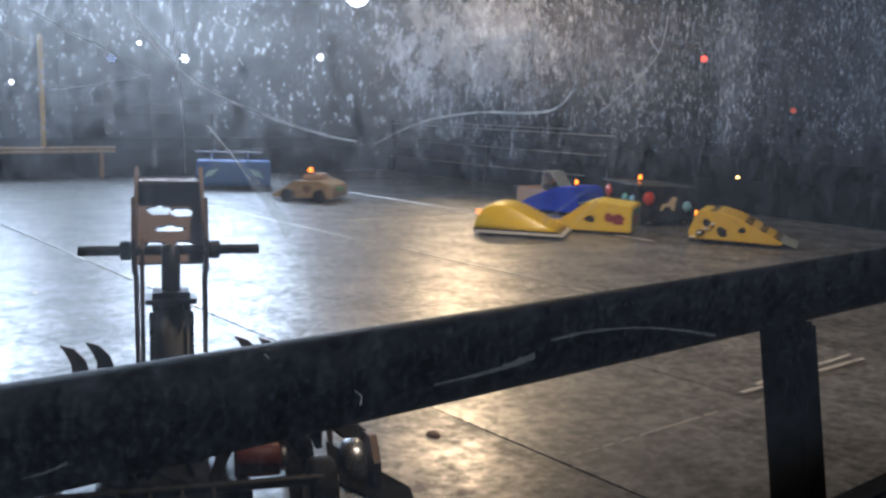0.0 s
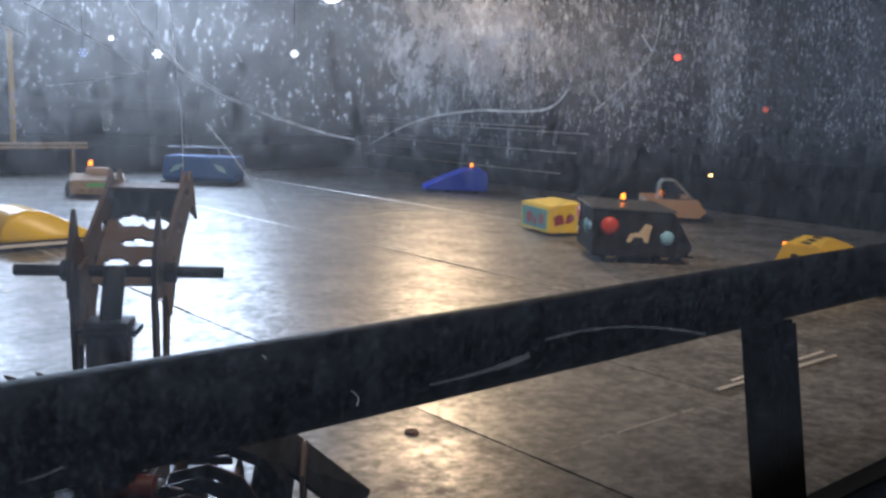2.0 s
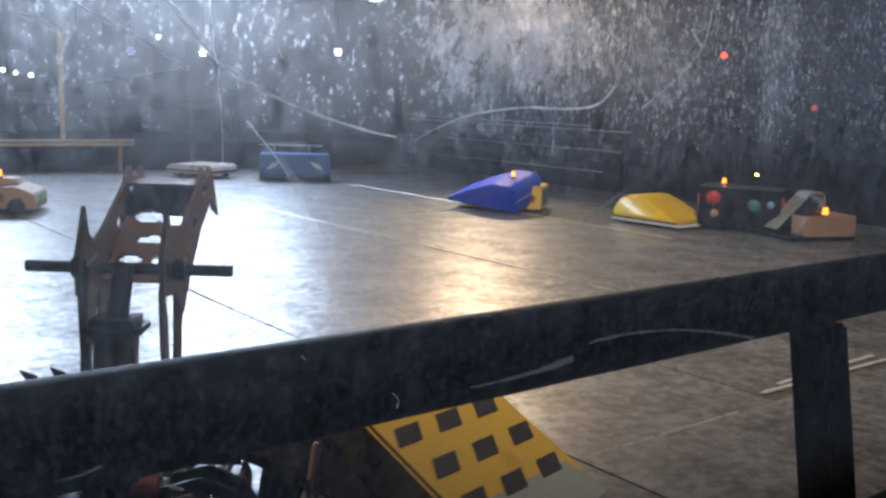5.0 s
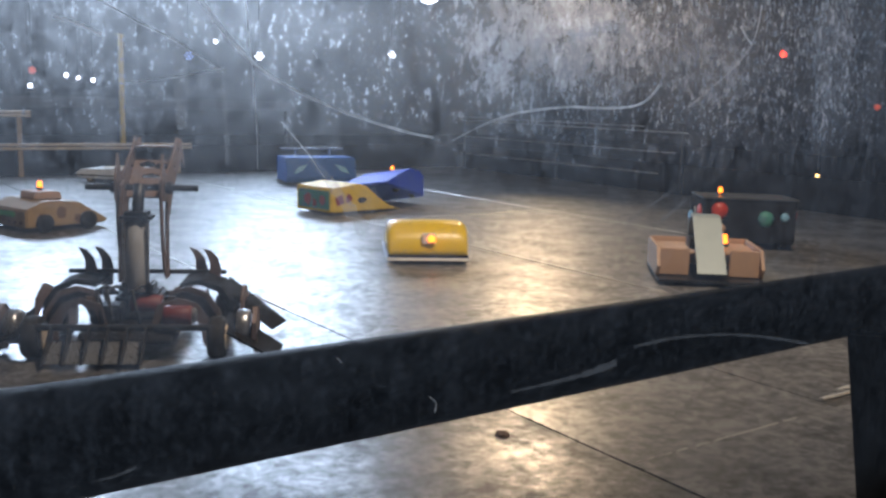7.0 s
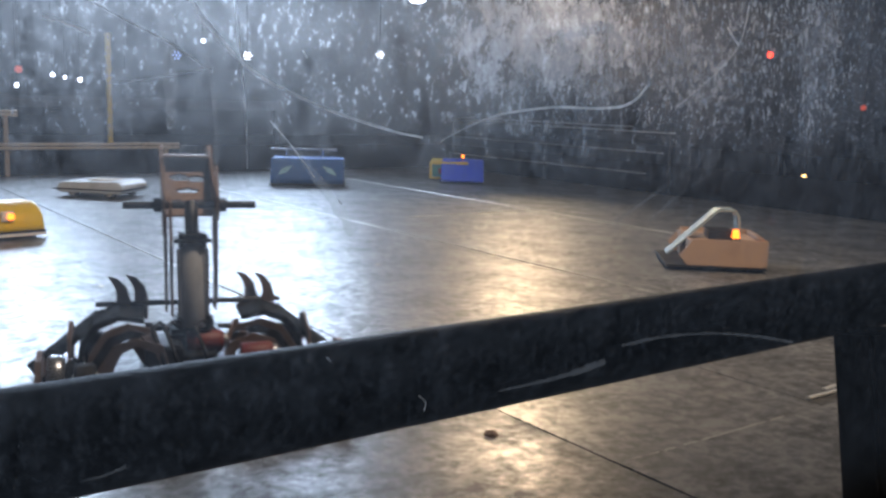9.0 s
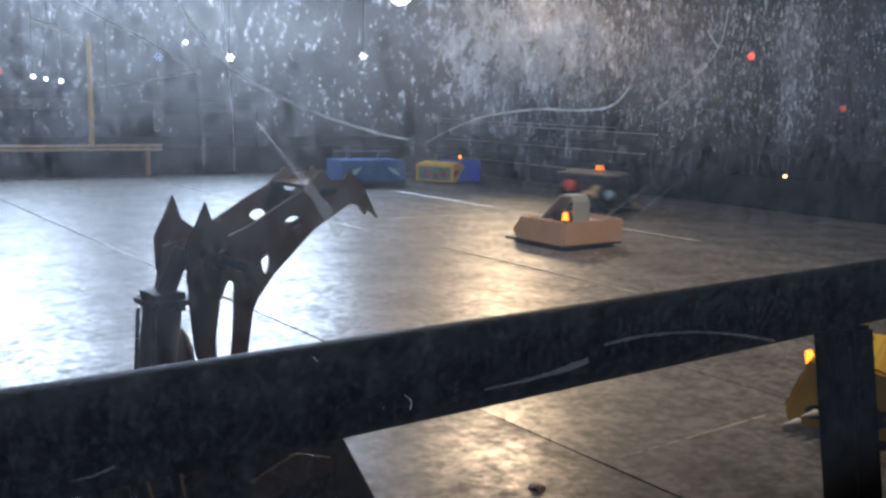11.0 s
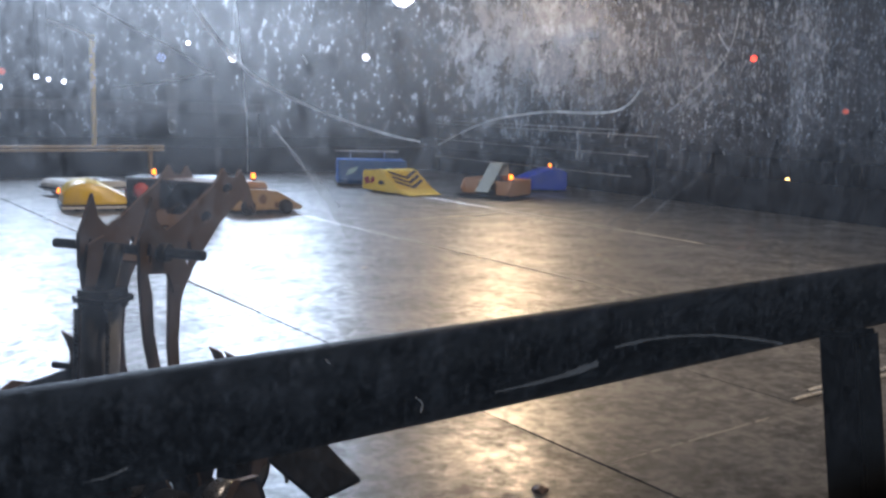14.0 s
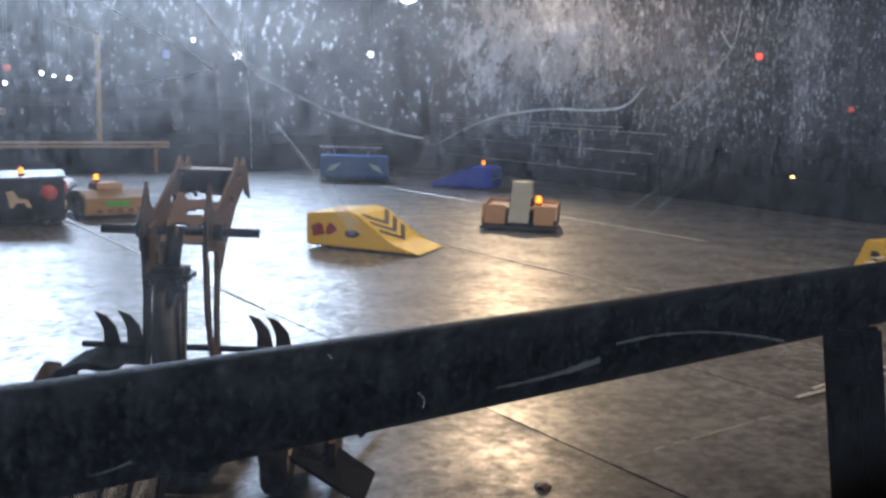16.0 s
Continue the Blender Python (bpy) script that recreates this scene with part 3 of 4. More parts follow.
for s in (-1, 1):
    if s > 0:
        part("mast_plate", prism(raised([(-0.17, 0.26), (-0.1, 0.26), (-0.09, 0.5), (-0.03, 0.66), (0.02, 0.7), (0.0, 0.78), (-0.09, 0.76), (-0.11, 0.64), (-0.14, 0.55)]), s * 0.085 - 0.006, s * 0.085 + 0.006, 0.002), RUST, claw_robot)
    part("rear_strut", prism(raised([(0.0, 0.26), (0.05, 0.26), (0.0, 0.36), (-0.025, 0.48), (-0.03, 0.6), (-0.06, 0.7), (-0.1, 0.7), (-0.09, 0.58), (-0.075, 0.45), (-0.045, 0.34)]), s * 0.105 - 0.005, s * 0.105 + 0.005, 0.002), RUST, claw_robot)
    part("front_strut", prism(raised([(0.02, 0.24), (0.15, 0.24), (0.115, 0.3), (0.11, 0.42), (0.125, 0.55), (0.16, 0.62), (0.06, 0.66), (0.06, 0.55), (0.05, 0.42), (0.065, 0.3)]), s * 0.105 - 0.005, s * 0.105 + 0.005, 0.002), RUST, claw_robot)
smooth(part("ram_cylinder", rod((-0.16, 0.0, 0.265), (-0.122, 0.0, 0.63), 0.057, seg=28), POLISHED, claw_robot, "shiny hydraulic cylinder"))
part("ram_foot", box(-0.195, -0.06, -0.08, 0.08, 0.262, 0.315, bevel=0.012), DARK_STEEL, claw_robot)
part("ram_cap", box(-0.19, -0.055, -0.075, 0.075, 0.605, 0.66, bevel=0.02), DARK_STEEL, claw_robot)
smooth(part("ram_piston", rod((-0.118, 0, 0.645), (-0.055, 0, 0.785), 0.028), DARK_STEEL, claw_robot))
for s in (-1, 1):
    part("tie_rod", rod((-0.19, s * 0.058, 0.315), (-0.175, s * 0.058, 0.605), 0.007, seg=10), CHROME, claw_robot)

jaw = new("jaw")
jaw.parent = claw_robot
HEAD = [(0.95 * x, 0.95 * z) for x, z in [(-0.1, -0.06), (-0.1, 0.05), (-0.06, 0.12), (-0.03, 0.18), (-0.005, 0.1), (0.04, 0.065), (0.12, 0.09), (0.24, 0.15), (0.33, 0.19), (0.40, 0.25), (0.43, 0.215), (0.49, 0.21), (0.515, 0.24), (0.575, 0.17), (0.63, 0.06), (0.585, 0.1), (0.575, 0.08), (0.55, 0.115), (0.51, 0.125), (0.36, 0.05), (0.2, -0.08), (0.13, -0.16), (0.08, -0.15), (0.05, -0.08)]]
for s in (-1, 1):
    part("jaw_plate", cut_plate(HEAD, [(0.4, 0.166, 0.032, 0.017), (0.266, 0.081, 0.032, 0.019), (0.162, -0.028, 0.015, 0.043), (-0.048, 0.0, 0.013, 0.033)], s * 0.109 - 0.006, s * 0.109 + 0.006), RUST, jaw)
part("jaw_web", pierced([(0.095, -0.104, -0.057), (0.095, 0.104, -0.057), (0.446, 0.104, 0.18), (0.446, -0.104, 0.18)],
                        [(0.3, 0.6, 0.18, 0.065), (0.66, 0.63, 0.2, 0.065), (0.5, 0.4, 0.24, 0.045), (0.28, 0.2, 0.17, 0.05), (0.74, 0.2, 0.17, 0.05)], 0.008), RUST, jaw)
part("brow_plate", box(0.323, 0.465, -0.104, 0.104, 0.18, 0.19, bevel=0.002), RUST, jaw)
part("axle", rod((0, -0.276, 0), (0, 0.276, 0), 0.016), DARK_STEEL, jaw)
for s in (-1, 1):
    part("axle_collar", rod((0, s * 0.119, 0), (0, s * 0.152, 0), 0.03), DARK_STEEL, jaw)
JAW_ROWS = [(0.0, 0), (4.5, -2), (7.0, 0), (9.0, 0), (9.5, 0), (10.0, -4), (12.5, 0), (16.0, 0)]

# ---- plain yellow robot with a rounded back ----
dome_robot = thing("dome_robot", "glossy yellow combat robot with a rounded back and low nose", "robot")
side = [(-0.36, 0.055), (-0.36, 0.12), (-0.34, 0.2), (-0.28, 0.275), (-0.18, 0.31), (-0.06, 0.31), (0.06, 0.27), (0.2, 0.2), (0.34, 0.125), (0.47, 0.06)]
rings = []
for y, k in ((-0.3, 0.86), (-0.285, 0.94), (-0.24, 0.99), (0, 1.0), (0.24, 0.99), (0.285, 0.94), (0.3, 0.86)):
    rings.append([(x, y, 0.055 + (z - 0.055) * k) for x, z in side])
smooth(part("shell", loft(rings), YELLOW, dome_robot))
part("skirt", prism([(-0.38, 0.03), (0.5, 0.03), (0.48, 0.055), (-0.37, 0.055)], -0.315, 0.315, 0.004), WHITE, dome_robot, "white lower skirt")
part("black_trim", prism([(-0.375, 0.056), (0.46, 0.056), (0.44, 0.075), (-0.372, 0.075)], -0.306, 0.306, 0.003), INK, dome_robot)
for s in (-1, 1):
    for x in (-0.22, 0.18):
        wheel(dome_robot, x, s * 0.23, 0.06, 0.05)
part("beacon_mount", box(-0.374, -0.35, -0.05, 0.05, 0.16, 0.24, bevel=0.004), WHITE, dome_robot)
part("beacon", rod((-0.376, -0.02, 0.2), (-0.395, -0.02, 0.2), 0.028), AMBER, dome_robot, "lit amber beacon lens")


def wedge_robot(name, label, paint, profile, half):
    ob = thing(name, label, "robot")
    part("shell", prism(profile, -half, half, 0.012), paint, ob)
    for s in (-1, 1):
        for x in (-0.25, 0.15):
            wheel(ob, x, s * (half - 0.09), 0.065, 0.05)
    return ob


def on_slope(x0, z0, x1, z1, lift=0.004):
    """A frame on a sloping face: u up the slope from (x0, z0), v across it."""
    d = Vector((x1 - x0, 0, z1 - z0))
    d.normalize()
    up = Vector((-d.z, 0, d.x))
    if up.z < 0:
        up = -up
    return Vector((x0, 0, z0)), d, up * lift


def decal(name, frame_of, outlines, material, parent, label=""):
    """Thin painted shapes laid on a sloping face, one part each; outlines hold (u, v) corners."""
    o, d, up = frame_of
    for pts in outlines:
        bm = bmesh.new()
        low = [bm.verts.new(o + d * u + Vector((0, v, 0)) + up * 0.2) for u, v in pts]
        top = [bm.verts.new(o + d * u + Vector((0, v, 0)) + up) for u, v in pts]
        bm.faces.new(top)
        bm.faces.new(low[::-1])
        for i in range(len(pts)):
            bm.faces.new((low[i], low[(i + 1) % len(pts)], top[(i + 1) % len(pts)], top[i]))
        part(name, bm, material, parent, label)


def blot(cx, cy, r, n=11, squash=1.0):
    return [(cx + r * random.uniform(0.55, 1.1) * math.cos(2 * math.pi * i / n), cy + squash * r * random.uniform(0.55, 1.1) * math.sin(2 * math.pi * i / n)) for i in range(n)]


def flat_decal(name, side_of, outlines, material, parent):
    """Thin painted shapes on an upright face, one part each: side_of is ('x' or 'y', place)."""
    axis, place = side_of
    out = 0.003 if place > 0 else -0.003
    for pts in outlines:
        bm = bmesh.new()
        a, b = ([bm.verts.new((place + k, u, v) if axis == "x" else (u, place + k, v)) for u, v in pts] for k in (0.0, out))
        bm.faces.new(b)
        bm.faces.new(a[::-1])
        for i in range(len(pts)):
            bm.faces.new((a[i], a[(i + 1) % len(pts)], b[(i + 1) % len(pts)], b[i]))
        part(name, bm, material, parent)


# ---- yellow wedge with chevrons ----
CH_SIDE = [(-0.42, 0.03), (0.5, 0.02), (0.5, 0.03), (0.34, 0.085), (0.06, 0.30), (-0.05, 0.325), (-0.42, 0.29)]
chevron_robot = wedge_robot("chevron_robot", "yellow wedge robot with black chevrons and painted pictures", MATT_YELLOW, CH_SIDE, 0.3)
slope = on_slope(0.34, 0.085, 0.06, 0.30)
decal("chevron", slope, [[(0.02 + k, 0.0), (0.07 + k, 0.0), (0.0 + k + 0.2, 0.24), (k + 0.15, 0.24)] for k in (-0.02, 0.075, 0.17)], INK, chevron_robot)
decal("chevron", slope, [[(0.02 + k, -0.001), (k + 0.15, -0.24), (k + 0.2, -0.24), (0.07 + k, -0.001)] for k in (-0.02, 0.075, 0.17)], INK, chevron_robot)
flat_decal("back_picture", ("x", -0.42), [[(-0.26, 0.06), (0.26, 0.06), (0.26, 0.255), (-0.26, 0.255)]], TEAL, chevron_robot)
flat_decal("picture_figure", ("x", -0.4235), [blot(-0.14, 0.15, 0.06), blot(0.1, 0.15, 0.07), blot(-0.02, 0.12, 0.05)], CRIMSON, chevron_robot)
for y in (-0.3, 0.3):
    flat_decal("side_picture", ("y", y), [blot(-0.3, 0.16, 0.075), blot(-0.2, 0.17, 0.06)], CRIMSON, chevron_robot)
    flat_decal("side_star", ("y", y), [blot(0.0, 0.15, 0.07, 9, 0.6)], INK, chevron_robot)
part("front_flap", prism([(0.4, 0.062), (0.58, 0.012), (0.58, 0.018), (0.4, 0.07)], -0.28, 0.28, 0.002), MATT_YELLOW, chevron_robot)

# ---- ochre wedge with black spots and stripes ----
SP_SIDE = [(-0.4, 0.04), (0.42, 0.03), (0.46, 0.05), (0.02, 0.27), (-0.12, 0.31), (-0.34, 0.31), (-0.42, 0.1)]
spotted_robot = wedge_robot("spotted_robot", "yellow wedge robot with black dashes and steel spikes", OCHRE, SP_SIDE, 0.31)
for k, (a, b, rows, u1) in enumerate((((0.46, 0.05), (0.02, 0.27), 3, 0.45), ((-0.42, 0.1), (-0.34, 0.31), 2, 0.22))):
    dashes = []
    for r in range(rows):
        for c in range(3) if k == 0 else (1,):
            u, v = 0.04 + r * (u1 / rows), -0.285 + c * 0.195 + (0.025 if r % 2 else 0)
            dashes.append([(u, v), (u, v + 0.11), (u + 0.07, v + 0.155), (u + 0.07, v + 0.045)])
    decal("dash", on_slope(*a, *b), dashes, INK, spotted_robot)
decal("dash", on_slope(-0.12, 0.31, -0.3, 0.31), [[(0.05, v), (0.05, v + 0.11), (0.12, v + 0.155), (0.12, v + 0.045)] for v in (-0.27, -0.08, 0.11)], INK, spotted_robot)
for y in (-0.31, 0.31):
    flat_decal("side_blot", ("y", y), [blot(-0.25, 0.2, 0.05), blot(-0.1, 0.12, 0.06), blot(0.08, 0.15, 0.04), blot(-0.3, 0.1, 0.04)], INK, spotted_robot)
# flat black panels painting the dark inside of the open wheel slots
decal("dark_slot_panel", on_slope(-0.42, 0.1, -0.34, 0.31), [[(0.0, v), (0.0, v + 0.09), (0.15, v + 0.08), (0.15, v + 0.01)] for v in (-0.29, 0.2)], INK, spotted_robot)
part("front_flap", prism([(0.4, 0.07), (0.57, 0.014), (0.57, 0.02), (0.4, 0.08)], -0.27, 0.27, 0.002), GREY_ALU, spotted_robot, "bare grey metal flap")
for s in (-1, 1):
    for k in range(4):
        part("spike", rod((-0.36 + 0.06 * k, s * 0.32, 0.06 + 0.045 * k), (-0.4 + 0.06 * k, s * 0.4, 0.06 + 0.045 * k), 0.014, 0.002, 10), WHITE, spotted_robot)
part("beacon", rod((-0.362, -0.1, 0.265), (-0.385, -0.1, 0.26), 0.03), AMBER, spotted_robot, "lit amber beacon lens")

# ---- bright blue wedge ----
BL_SIDE = [(-0.4, 0.03), (0.48, 0.03), (0.5, 0.05), (0.2, 0.2), (-0.1, 0.32), (-0.32, 0.33), (-0.4, 0.28)]
BLUE.node_tree.nodes["Principled BSDF"].inputs["Specular IOR Level"].default_value = 0.2
blue_robot = wedge_robot("blue_robot", "bright blue wedge robot with a rivet line and beacon", BLUE, BL_SIDE, 0.32)
decal("rivet_line", on_slope(0.5, 0.05, -0.1, 0.32), [[(0.3, v), (0.312, v), (0.312, v + 0.03), (0.3, v + 0.03)] for v in (-0.28, -0.2, -0.12, -0.04, 0.04, 0.12, 0.2)], WHITE, blue_robot)
flat_decal("back_band", ("x", -0.4), [[(-0.3, 0.15), (0.3, 0.15), (0.3, 0.165), (-0.3, 0.165)]], PALE_BLUE, blue_robot)
beacon(blue_robot, -0.2, 0.0, 0.33, 0.03)
BLUE_TILT = {4.5: (0.08, -13, -10), 7.0: (0.1, 10, -14), 7.5: (0.09, 8, -12), 8.0: (0.07, 0, -10)}

# ---- plywood robot with a grey flap ----
wooden_robot = thing("wooden_robot", "bare plywood box robot with a bent grey metal flap", "robot")
part("base_plate", prism([(-0.36, 0.025), (0.4, 0.025), (0.4, 0.045), (-0.36, 0.045)], -0.37, 0.37, 0.006), DARK_STEEL, wooden_robot)
part("rear_board", box(-0.36, -0.335, -0.36, 0.36, 0.046, 0.25), TAN, wooden_robot)
for s in (-1, 1):
    part("side_board", prism([(-0.333, 0.046), (0.24, 0.046), (0.3, 0.12), (0.2, 0.25), (-0.333, 0.25)], s * 0.36 - 0.011, s * 0.36 + 0.011, 0.003), TAN, wooden_robot)
    part("front_board", box(0.2, 0.225, *sorted((s * 0.346, s * 0.14)), 0.05, 0.24), TAN, wooden_robot)
    for x in (-0.2, 0.14):
        wheel(wooden_robot, x, s * 0.28, 0.085, 0.06)
part("deck", prism([(-0.33, 0.2), (0.19, 0.2), (0.19, 0.215), (-0.33, 0.215)], -0.345, 0.345, 0.003), TAN, wooden_robot)
part("deck_block", box(-0.14, 0.05, -0.12, 0.12, 0.216, 0.29), DARK_STEEL, wooden_robot)
part("flap", prism([(-0.2, 0.216), (-0.19, 0.4), (-0.15, 0.455), (-0.02, 0.455), (0.0, 0.44), (0.36, 0.09), (0.35, 0.08), (-0.01, 0.425), (-0.03, 0.44), (-0.145, 0.44), (-0.175, 0.395), (-0.185, 0.216)], -0.1, 0.1, 0.003), GREY_ALU, wooden_robot, "bent grey metal flap")
beacon(wooden_robot, -0.15, 0.16, 0.22, 0.04)

# ---- dark box robot with coloured discs ----
dark_robot = thing("dark_robot", "black box robot with red and teal discs and grey lid", "robot")
part("body", prism([(-0.4, 0.06), (0.36, 0.06), (0.42, 0.14), (0.26, 0.42), (-0.4, 0.44)], -0.4, 0.4, 0.012), MATT_BLACK, dark_robot)
part("lid", prism([(-0.42, 0.445), (0.27, 0.425), (0.27, 0.44), (-0.42, 0.46)], -0.41, 0.41, 0.003), LID, dark_robot, "dull grey sheet lid")
for axis in (-1, 1):
    for x, z, r, m in ((-0.27, 0.31, 0.075, RED), (0.2, 0.22, 0.06, PALE_BLUE)):
        smooth(part("disc", rod((x, axis * 0.4, z), (x, axis * 0.425, z), r, r * 0.8, 24), m, dark_robot))
    flat_decal("white_animal_shape", ("y", axis * 0.4), [[(x - 0.03, z - 0.02) for x, z in ((-0.1, 0.2), (-0.07, 0.27), (0.0, 0.28), (0.05, 0.35), (0.11, 0.34), (0.09, 0.27), (0.08, 0.2), (0.05, 0.2), (0.03, 0.24), (-0.04, 0.24), (-0.06, 0.2))]], CREAM, dark_robot)
for y, z, r, m in ((0.26, 0.34, 0.075, RED), (-0.14, 0.28, 0.07, TEAL), (0.24, 0.18, 0.045, TAN), (-0.3, 0.3, 0.04, PALE_BLUE)):
    smooth(part("disc", rod((-0.4, y, z), (-0.425, y, z), r, r * 0.8, 24), m, dark_robot))
for s in (-1, 1):
    for x in (-0.24, 0.2):
        wheel(dark_robot, x, s * 0.33, 0.09, 0.07)
part("front_arm", prism([(0.38, 0.1), (0.55, 0.04), (0.55, 0.06), (0.4, 0.2)], -0.06, 0.06, 0.004), CHROME, dark_robot)
beacon(dark_robot, -0.05, 0.2, 0.45, 0.03)

# ---- low tan robot with spots ----
tan_robot = thing("tan_robot", "low tan board robot with brown spots and beacon", "robot")
part("body", prism([(-0.38, 0.04), (0.4, 0.04), (0.42, 0.07), (0.12, 0.25), (-0.2, 0.27), (-0.38, 0.2)], -0.31, 0.31, 0.014), GOLD_TAN, tan_robot)
part("cabin", prism([(-0.2, 0.272), (0.08, 0.256), (0.05, 0.33), (-0.17, 0.335)], -0.13, 0.13, 0.01), TAN, tan_robot)
flat_decal("back_mark", ("x", -0.38), [[(-0.12, 0.13), (0.12, 0.13), (0.12, 0.175), (-0.12, 0.175)]], GREEN, tan_robot)
flat_decal("back_dash", ("x", -0.38), [[(v, 0.07), (v + 0.05, 0.07), (v + 0.05, 0.1), (v, 0.1)] for v in (-0.25, -0.15, -0.05, 0.05, 0.15)], BROWN, tan_robot)
decal("front_mark", on_slope(0.42, 0.07, 0.12, 0.25), [[(0.1, -0.18), (0.18, -0.18), (0.18, 0.18), (0.1, 0.18)]], GREEN, tan_robot)
for y in (-0.31, 0.31):
    flat_decal("side_spot", ("y", y), [blot(-0.24, 0.12, 0.05), blot(-0.05, 0.16, 0.06), blot(0.12, 0.1, 0.05)], BROWN, tan_robot)
for s in (-1, 1):
    for x in (-0.22, 0.2):
        wheel(tan_robot, x, s * 0.335, 0.08, 0.045, DARK_STEEL)
beacon(tan_robot, -0.02, 0.08, 0.335, 0.035)

# ---- low white robot ----
white_robot = thing("white_robot", "low flat white robot with dark wheels", "robot")
part("body", prism([(-0.4, 0.06), (0.36, 0.06), (0.44, 0.1), (0.34, 0.18), (-0.36, 0.2), (-0.42, 0.15)], -0.3, 0.3, 0.012), WHITE, white_robot)
part("belly_band", prism([(-0.43, 0.09), (0.45, 0.09), (0.45, 0.11), (-0.43, 0.11)], -0.305, 0.305, 0.003), DARK_STEEL, white_robot)
part("hatch", box(-0.2, 0.1, -0.14, 0.14, 0.185, 0.205), CREAM, white_robot)
for s in (-1, 1):
    for x in (-0.24, 0.22):
        wheel(white_robot, x, s * 0.24, 0.058, 0.06)

# ---- blue crate robot ----
crate_robot = thing("crate_robot", "mid-blue box robot with pale painted flashes and low bar", "robot")
part("body", prism([(-0.3, 0.04), (0.28, 0.04), (0.33, 0.1), (0.24, 0.38), (-0.3, 0.38)], -0.5, 0.5, 0.012), MID_BLUE, crate_robot)
decal("flash", on_slope(0.33, 0.1, 0.24, 0.38), [[(0.06, v), (0.1, v + s * 0.12), (0.2, v + s * 0.2), (0.16, v + s * 0.06)] for v, s in ((-0.4, 1), (0.4, -1))], PALE_BLUE, crate_robot)
part("skirt", prism([(-0.32, 0.02), (0.36, 0.02), (0.36, 0.035), (-0.32, 0.035)], -0.52, 0.52, 0.003), INK, crate_robot)
part("lifting_bar", rod((0.0, -0.52, 0.5), (0.0, 0.4, 0.5), 0.012), CHROME, crate_robot)
for y in (-0.3, 0.2):
    part("bar_strut", rod((-0.05, y, 0.38), (0.0, y, 0.5), 0.012), CHROME, crate_robot)
for s in (-1, 1):
    for x in (-0.18, 0.18):
        wheel(crate_robot, x, s * 0.42, 0.07, 0.06)

# ---- far side of the arena ----
far_fence = thing("far_barrier", "pale cream and yellow steel barrier with two rails", "barrier")
for z, x1 in ((0.40, 5.2), (0.455, 5.2), (0.86, 2.9), (0.91, 2.9)):
    part("rail", rod((-2.5, 14.15, z), (x1, 14.15, z), 0.021), CREAM, far_fence)
for x in (-2.0, -0.2, 1.6, 2.75, 5.0):
    part("upright", box(x - 0.03, x + 0.03, 14.17, 14.23, 0.0, 0.92 if x < 3.5 else 0.46), GOLD_TAN, far_fence)
yellow_pole = thing("pole", "yellow painted upright pole behind the arena", "pole")
smooth(part("shaft", rod((4.41, 15.0, -0.03), (4.41, 15.0, 2.1), 0.04), MATT_YELLOW, yellow_pole))
beam = thing("beam", "dark steel beam above the far barrier", "beam")
part("beam_bar", box(-4.0, 7.6, 15.4, 15.5, 0.95, 1.12), DARK_STEEL, beam)
for x in (-3.9, 1.8, 7.4):
    part("beam_post", box(x, x + 0.1, 15.4, 15.5, -0.03, 0.945), DARK_STEEL, beam)
side_fence = thing("side_barrier", "thin pale steel rails along the dark arena side", "barrier")
for z, y0 in ((0.27, 9.3), (0.58, 9.0), (0.865, 8.8), (0.93, 9.6)):
    part("rail", rod((10.3, y0, z), (10.3, 14.1, z), 0.007, seg=10), BRIGHT_METAL, side_fence)
for y in (8.9, 11.5, 14.05):
    part("upright", box(10.308, 10.345, y - 0.02, y + 0.02, 0.0, 0.95), DARK_STEEL, side_fence)


def can_lamp(place, radius, material, label, aim=(0, 0, 1.25), lenses=7):
    ob = thing("stage_lamp", label, "lamp", "stage lamps")
    ob.matrix_world = look(place, aim)
    smooth(part("housing", rod((0, 0, 0.2), (0, 0, 0.0), radius * 0.8, radius * 1.1), DARK_STEEL, ob))
    for i in range(7 - lenses, 7):
        a = 2 * math.pi * i / 6
        k = 0 if i == 6 else radius * 0.62
        smooth(part("bulb", rod((k * math.cos(a), k * math.sin(a), -0.002), (k * math.cos(a), k * math.sin(a), -0.02), radius * (0.17 if lenses > 1 else 0.8), seg=12), material, ob))
    part("hanger", rod((0, radius, 0.1), (0, 9.03 - place[2], 0.1), 0.015), DARK_STEEL, ob)
    return ob


COOL_DIM = glow("dim_blue_lamp_glow", (0.35, 0.5, 1.0), 1.5)
DIM_RED = glow("dim_red_lamp_glow", (0.9, 0.12, 0.05), 0.5)
can_lamp((7.6, 17.0, 1.95), 0.1, WHITE_GLOW, "white LED stage lamp with seven lenses", lenses=7)
can_lamp((9.94, 16.0, 2.07), 0.09, WHITE_GLOW, "white LED stage lamp with seven lenses", lenses=7)
can_lamp((6.22, 17.0, 1.89), 0.1, COOL_DIM, "dim blue LED stage lamp with seven lenses", lenses=7)
can_lamp((6.73, 17.0, 2.18), 0.05, WHITE_GLOW, "small white stage lamp", lenses=1)
can_lamp((14.66, 10.5, 2.19), 0.07, RED_GLOW, "small red signal lamp", lenses=1)
can_lamp((14.41, 8.5, 1.3), 0.06, DIM_RED, "dim red signal lamp", lenses=1)
can_lamp((4.31, 18.0, 1.48), 0.05, WHITE_GLOW, "small white lamp in the distance", lenses=1)
can_lamp((4.52, 18.0, 1.44), 0.04, WHITE_GLOW, "small white lamp in the distance", lenses=1)
